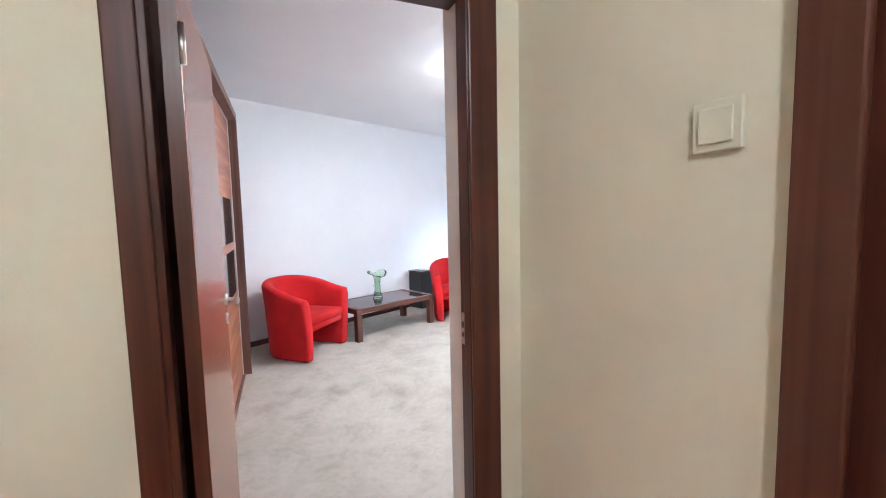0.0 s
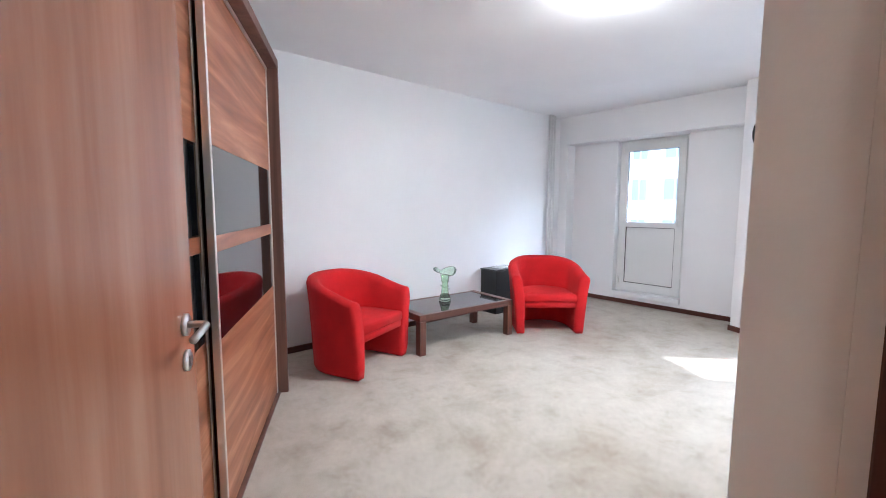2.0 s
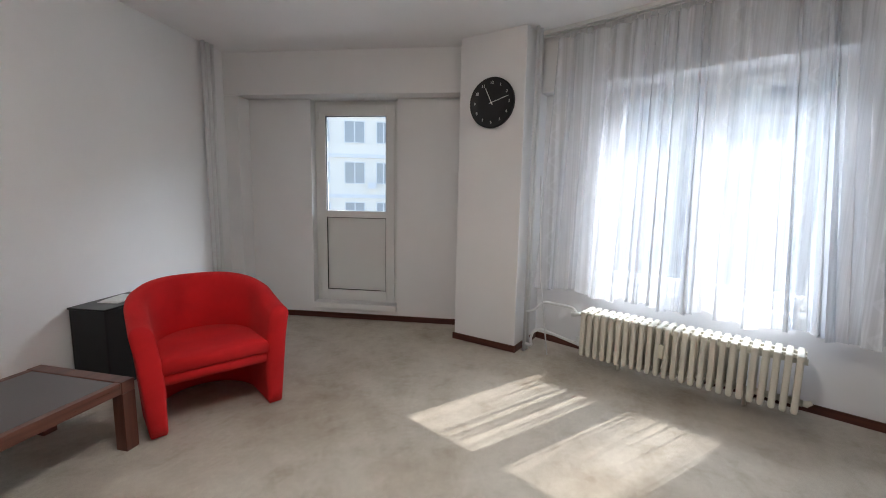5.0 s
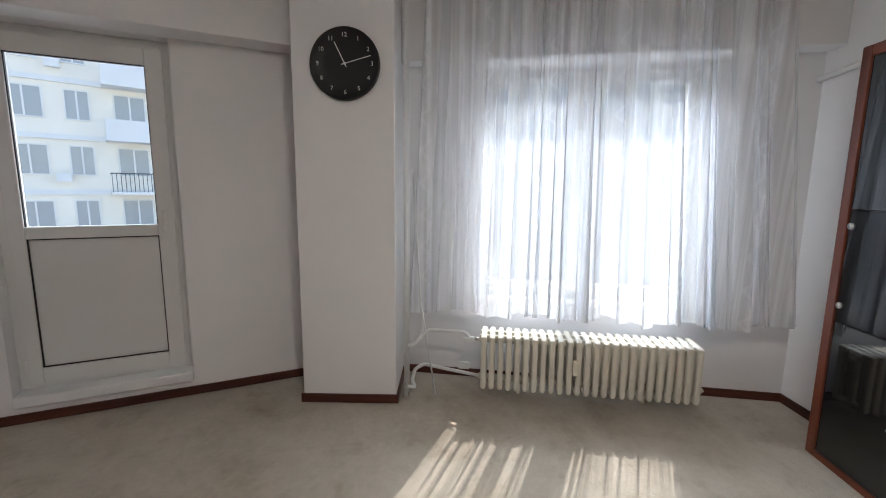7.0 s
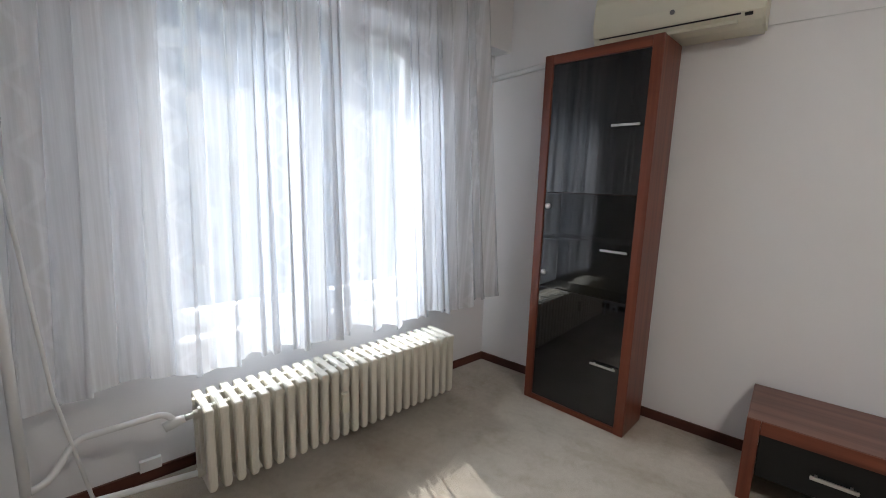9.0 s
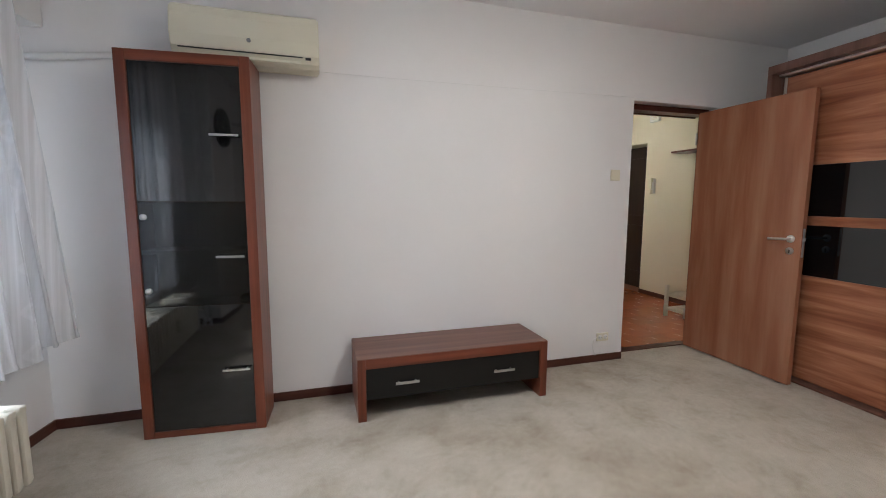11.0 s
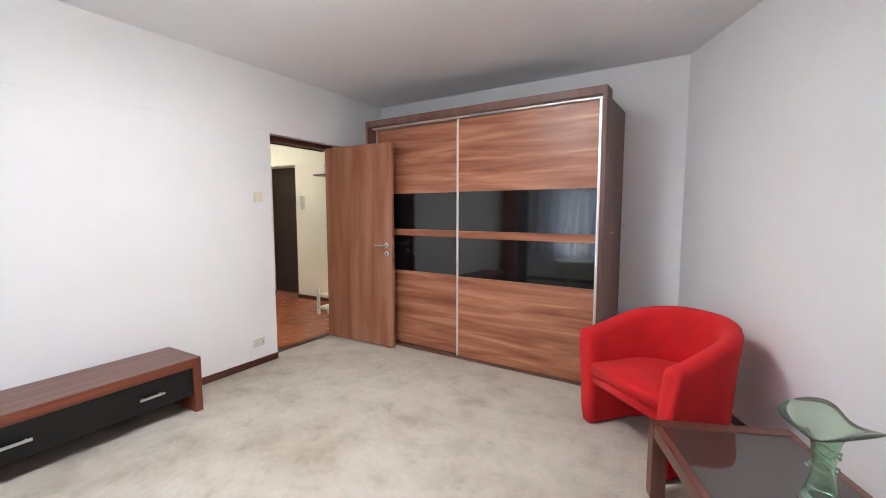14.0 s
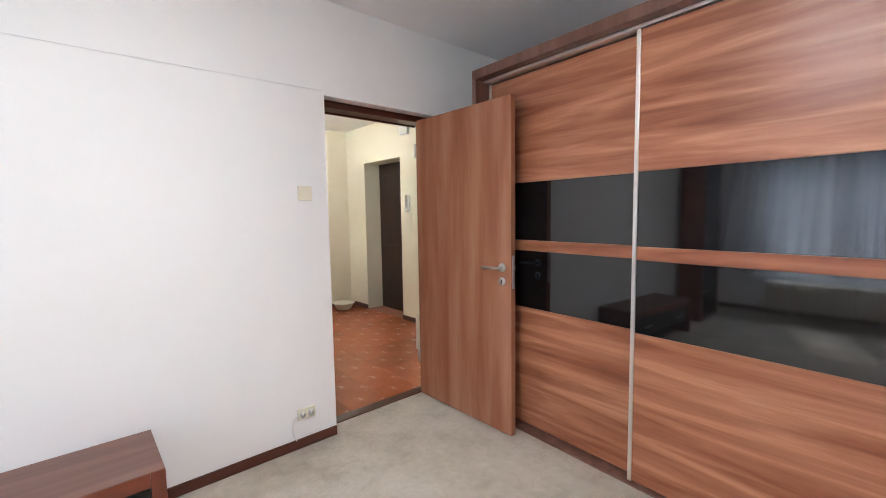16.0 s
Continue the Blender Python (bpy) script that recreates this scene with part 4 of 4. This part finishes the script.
# ---- clock ----
def wall_clock():
    e = thing("wall_clock", pose(PX - 0.0005, 2.832, 2.085, 0, 0, -90), "round black wall clock with white hands", "clock")
    R = 0.203
    rot = pose(0, 0, 0, 90, 0, 0)
    lathe("case", [(R * 0.98, 0.0), (R, 0.006), (R, 0.022), (R * 0.985, 0.030), (R * 0.955, 0.031), (R * 0.945, 0.024), (R * 0.5, 0.0225), (0.01, 0.0225)], BLACK, e, rot, 64)
    for h in range(1, 13):
        cu = bpy.data.curves.new("numeral", "FONT")
        cu.body, cu.size, cu.align_x, cu.align_y, cu.extrude = str(h), 0.034, "CENTER", "CENTER", 0.0004
        cu.materials.append(NUMERAL)
        o = new("numeral", cu)
        o.parent = e
        a = radians(90 - 30 * h)
        o.matrix_basis = pose(0.157 * math.cos(a), -0.0236, 0.157 * math.sin(a), 90, 0, 0)
    for nm, ang, ln, wd, off in (("hour_hand", 334, 0.130, 0.006, 0.026), ("minute_hand", 74, 0.158, 0.005, 0.028)):
        bm = bmesh.new()
        add_box(bm, -wd / 2, -off - 0.001, -0.02, wd / 2, -off, ln)
        mesh_ob(nm, bm, NUMERAL, e, pose(0, 0, 0, 0, ang, 0))
    bm = bmesh.new()
    add_tube(bm, [(0, -0.0226, 0), (0, -0.031, 0)], 0.008, 14)
    mesh_ob("hub", bm, NUMERAL, e, None, True)
    bm = bmesh.new()
    for k in range(60):
        a = radians(6 * k)
        add_box(bm, 0.182 * math.cos(a) - 0.001, -0.0235, 0.182 * math.sin(a) - 0.001, 0.182 * math.cos(a) + 0.001, -0.0231, 0.182 * math.sin(a) + 0.001)
    mesh_ob("minute_mark", bm, NUMERAL, e)


wall_clock()

# ---- ceiling lamp ----
bulb = new("ceiling_lamp_light", bpy.data.lights.new("ceiling_lamp_light", "AREA"))
bulb.data.shape, bulb.data.size, bulb.data.energy, bulb.data.color = "DISK", 0.34, 3.5, (1.0, 0.97, 0.94)
bulb.matrix_world = pose(1.28, 1.86, H - 0.146)
lp = thing("ceiling_lamp", pose(1.28, 1.86, H), "lit alabaster glass bowl ceiling lamp", "ceiling lamp")
lathe("bowl", [(0.004, -0.125), (0.06, -0.121), (0.11, -0.106), (0.150, -0.080), (0.172, -0.052), (0.178, -0.034), (0.170, -0.030)], GLOW, lp, None, 48)
lathe("rim", [(0.150, -0.0295), (0.186, -0.036), (0.197, -0.030), (0.200, -0.012), (0.196, -0.0005), (0.15, -0.0003)], STEEL, lp, None, 48)
lathe("finial", [(0.001, -0.142), (0.008, -0.138), (0.010, -0.130), (0.006, -0.1255)], STEEL, lp, None, 16)

# ---- hall things ----
df2 = new("door_frame_2")
tagged(df2, "dark mahogany door frame in the hall", "door frame", "", "structure")
box("casing", [(HALL_E - 0.02, -1.06, 0, HALL_E - 0.0005, -0.978, 2.13), (HALL_E - 0.02, -1.97, 0, HALL_E - 0.0005, -1.85, 2.13)], W_DARKV, df2, 0.005)
box("head_casing", (HALL_E - 0.0195, -1.849, 2.04, HALL_E - 0.0005, -1.041, 2.13), W_DARKV, df2, 0.005)
box("leaf", (HALL_E + 0.03, -1.868, 0.01, HALL_E + 0.07, -1.032, 2.055), W_DARKV, df2, 0.003)
ent = new("entrance_door")
tagged(ent, "dark brown entrance door in a deep recess", "door", "", "structure")
box("leaf", (HALL_W - 0.30, -2.945, 0.0, HALL_W - 0.25, -2.075, 2.115), ENTRY, ent, 0.003)
box("inset_panel", [(HALL_W - 0.2495, -2.82, 0.25, HALL_W - 0.245, -2.20, 0.95), (HALL_W - 0.2495, -2.82, 1.1, HALL_W - 0.245, -2.20, 1.95)], ENTRY, ent, 0.004)
baseboard((HALL_W, -0.11), (HALL_W, HALL_S), 0.01, 1.96)
baseboard((HALL_W, -0.11), (HALL_W, HALL_S), 2.84, 3.33)
baseboard((HALL_W, HALL_S), (HALL_E, HALL_S), 0.015, 2.155)
baseboard((HALL_E, HALL_S), (HALL_E, -0.275), 2.50, 3.17)
baseboard((HALL_E, HALL_S), (HALL_E, -0.275), 0.0, 1.47)


def shoe_rack():
    e = thing("shoe_rack", pose(-1.97, -0.97, 0), "pale wooden slatted shoe rack in the hall", "shoe rack")
    m = CREAM
    for x in (0.0, 0.58):
        for y in (0.0, 0.30):
            box("post", (x, y, 0, x + 0.035, y + 0.035, 0.36), m, e, 0.004)
    for z in (0.10, 0.27):
        for k in range(5):
            box("slat", (0.0, 0.04 + k * 0.054, z, 0.615, 0.066 + k * 0.054, z + 0.014), m, e, 0.002)
        box("crossbar", [(x, 0.02, z - 0.022, x + 0.02, 0.315, z - 0.0005) for x in (0.008, 0.588)], m, e, 0.002)


shoe_rack()
ic = thing("intercom_phone", pose(HALL_W + 0.0005, -1.92, 1.52, 0, 0, -90), "white intercom handset on the hall wall", "intercom")
box("base", (-0.045, 0, -0.10, 0.045, 0.03, 0.10), PVC, ic, 0.006)
box("handset", [(-0.03, 0.0305, 0.05, 0.02, 0.07, 0.11), (-0.025, 0.045, -0.06, 0.015, 0.065, 0.06), (-0.03, 0.0305, -0.11, 0.02, 0.07, -0.05)], IVORY, ic, 0.008)
nt1 = thing("wall_notice", pose(HALL_W + 0.0005, -1.86, 1.34, 0, 0, -90), "small pale notice under the intercom", "notice")
box("card", (-0.035, 0, -0.06, 0.035, 0.002, 0.06), IVORY, nt1, 0)
cs = thing("coat_shelf", pose(HALL_W + 0.0005, -0.9, 1.9), "brown wooden coat shelf on the hall wall", "shelf")
box("board", (0, -0.5, 0, 0.25, 0.45, 0.022), W_TABLEV, cs, 0.002)
box("bracket", [(0, y, -0.12, 0.02, y + 0.03, -0.0005) for y in (-0.35, 0.3)], W_TABLEV, cs, 0.002)
hl = thing("hall_lamp", pose(-0.75, -2.35, H - 0.0105), "lit opal globe on the hall ceiling", "ceiling lamp")
lathe("base", [(0.055, -0.03), (0.06, -0.02), (0.06, 0.0)], PVC, hl, None, 24)
lathe("globe", [(0.01, -0.15), (0.05, -0.142), (0.085, -0.11), (0.09, -0.08), (0.07, -0.045), (0.05, -0.0305)], HALLGLOW, hl, None, 32)
dbx = thing("door_chime", pose(HALL_W + 0.0005, -1.93, 2.43, 0, 0, -90), "white plastic door chime high on the hall wall", "door chime")
box("case", (-0.08, 0, -0.05, 0.08, 0.045, 0.06), PVC, dbx, 0.008)
box("grille", [(-0.06, 0.0455, z, 0.06, 0.048, z + 0.008) for z in (-0.02, 0.0, 0.02)], IVORY, dbx, 0.001)
bowl = thing("floor_bowl", pose(-1.72, -3.18, 0.0), "white enamel bowl on the tiled hall floor", "bowl")
lathe("basin", [(0.09, 0.0), (0.10, 0.008), (0.15, 0.09), (0.165, 0.10), (0.155, 0.102), (0.10, 0.02), (0.02, 0.015)], CREAM, bowl, pose(0, 0, 0), 32)
th = box("threshold", (DOOR_L + 0.036, -0.20, -0.005, DOOR_R - 0.036, -0.115, 0.006), W_DARKH, None, 0.003)
tagged(th, "dark wooden strip between carpet and tiles", "threshold", "", "structure")

# ---- outside ----
# unseen ground, made pale so it bounces sun onto the facades and ceiling
tagged(mesh_ob("ground", (lambda b: (bmesh.ops.create_grid(b, x_segments=2, y_segments=2, size=900), b)[1])(bmesh.new()), BOUNCE_GROUND, None, pose(0, 0, -13)), "unseen pale ground far below that bounces sunlight up", "ground", "", "structure")
bm = bmesh.new()
add_box(bm, -0.5, -1.45, -0.20, 3.4, -0.31, 0.02)
tagged(mesh_ob("balcony_slab", bm, PARAPET, None, BAL), "pale concrete balcony floor", "balcony", "", "structure")
bm = bmesh.new()
add_box(bm, -0.5, -1.45, 0.021, 3.4, -1.35, 0.95)
tagged(mesh_ob("balcony_parapet", bm, PARAPET, None, BAL), "white rendered balcony parapet", "parapet", "", "structure")


# unseen slab, added overhead to keep direct sun out of the balcony door
bm = bmesh.new()
add_box(bm, -1.6, -1.6, 2.78, 3.6, -0.301, 2.95)
tagged(mesh_ob("balcony_shade_slab", bm, PARAPET, None, BAL), "unseen concrete slab added above the balcony as a sun block", "balcony", "", "structure")


def apartment_block(m, bays, label):
    """A block of flats: its front is the local y = 0 plane, seen from negative y."""
    e = thing("apartment_block", m, label, "building", "blocks across the street")
    storey, bay, n = 2.8, 4.2, 9
    width = bays * bay
    box("wall", (0, 0, -13, width, 10, -13 + n * storey + 0.8), FACADE, e, 0)
    box("roof_edge", (-0.3, -0.35, -13 + n * storey + 0.81, width + 0.3, 10, -13 + n * storey + 1.25), PARAPET, e, 0.02)
    fm, gm = {}, {}
    for w in (1.3, 0.9):
        bm = bmesh.new()
        for a0, a1 in ((-w / 2 - 0.06, -w / 2), (w / 2, w / 2 + 0.06), (-0.04, 0.04)):
            add_box(bm, a0, -0.08, -0.06, a1, -0.005, 1.46)
        add_box(bm, -w / 2, -0.08, -0.06, w / 2, -0.005, 0)
        add_box(bm, -w / 2, -0.08, 1.4, w / 2, -0.005, 1.46)
        first = mesh_ob("window", bm, PARAPET)
        fm[w] = first.data
        bpy.data.objects.remove(first)
        bm = bmesh.new()
        add_box(bm, -w / 2, -0.03, 0, w / 2, -0.01, 1.4)
        first = mesh_ob("glass", bm, FACGLASS)
        gm[w] = first.data
        bpy.data.objects.remove(first)
    rl = bmesh.new()
    for k in range(14):
        add_box(rl, -0.15 + k * 0.19, -1.18, 0, -0.12 + k * 0.19, -1.15, 0.95)
    add_box(rl, -0.2, -1.2, 0.95, 2.4, -1.12, 1.0)
    first = mesh_ob("railing", rl, RAIL)
    rail_mesh = first.data
    bpy.data.objects.remove(first)
    for f in range(1, n):
        z = -13 + f * storey
        box("floor_band", (0, -0.12, z - 0.16, width, -0.005, z + 0.10), PARAPET, e, 0)
        for b in range(bays):
            x = b * bay
            for c, w in ((x + 1.0, 1.3), (x + 3.0, 0.9)):
                o = new("window", fm[w])
                o.parent, o.matrix_basis = e, pose(c, 0, z + 0.9)
                g = new("glass", gm[w])
                g.parent = o
            if b % 2 == 0:
                box("balcony", (x - 0.2, -1.2, z - 0.15, x + 2.4, -0.13, z), PARAPET, e, 0)
                if (f + b) % 3:
                    box("parapet", (x - 0.2, -1.2, z + 0.001, x + 2.4, -1.1, z + 0.95), PARAPET, e, 0)
                else:
                    o = new("railing", rail_mesh)
                    o.parent, o.matrix_basis = e, pose(x, 0, z)
            elif f % 2:
                box("air_conditioner_box", (x + 1.9, -0.42, z + 0.5, x + 2.5, -0.13, z + 0.95), PARAPET, e, 0)


apartment_block(pose(13.0, 33.0, 0, 0, 0, -47.8), 8, "pale block of flats with balconies across the street")
apartment_block(pose(33.0, 8.0, 0, 0, 0, -90), 9, "cream block of flats with balconies across the street")

# ---- hall tiles ----
hf = slab("hall_floor", [(-2.35, -3.6), (0.3, -3.6), (0.3, -0.131), (-2.35, -0.131)], -0.12, -0.006, GROUT, "terracotta tiled hall floor", "floor")
TS = 0.3
bm = bmesh.new()
add_box(bm, -TS / 2, -TS / 2, -0.006, TS / 2, TS / 2, 0.0, 0.0008, 1)
tile = mesh_ob("tile", bm, TILE, hf, pose(-1.85, -3.3, 0))
for i in range(8):
    for j in range(11):
        if i or j:
            o = new("tile", tile.data)
            o.parent = hf
            o.matrix_basis = pose(-1.85 + i * 0.302, -3.3 + j * 0.302, 0.0)
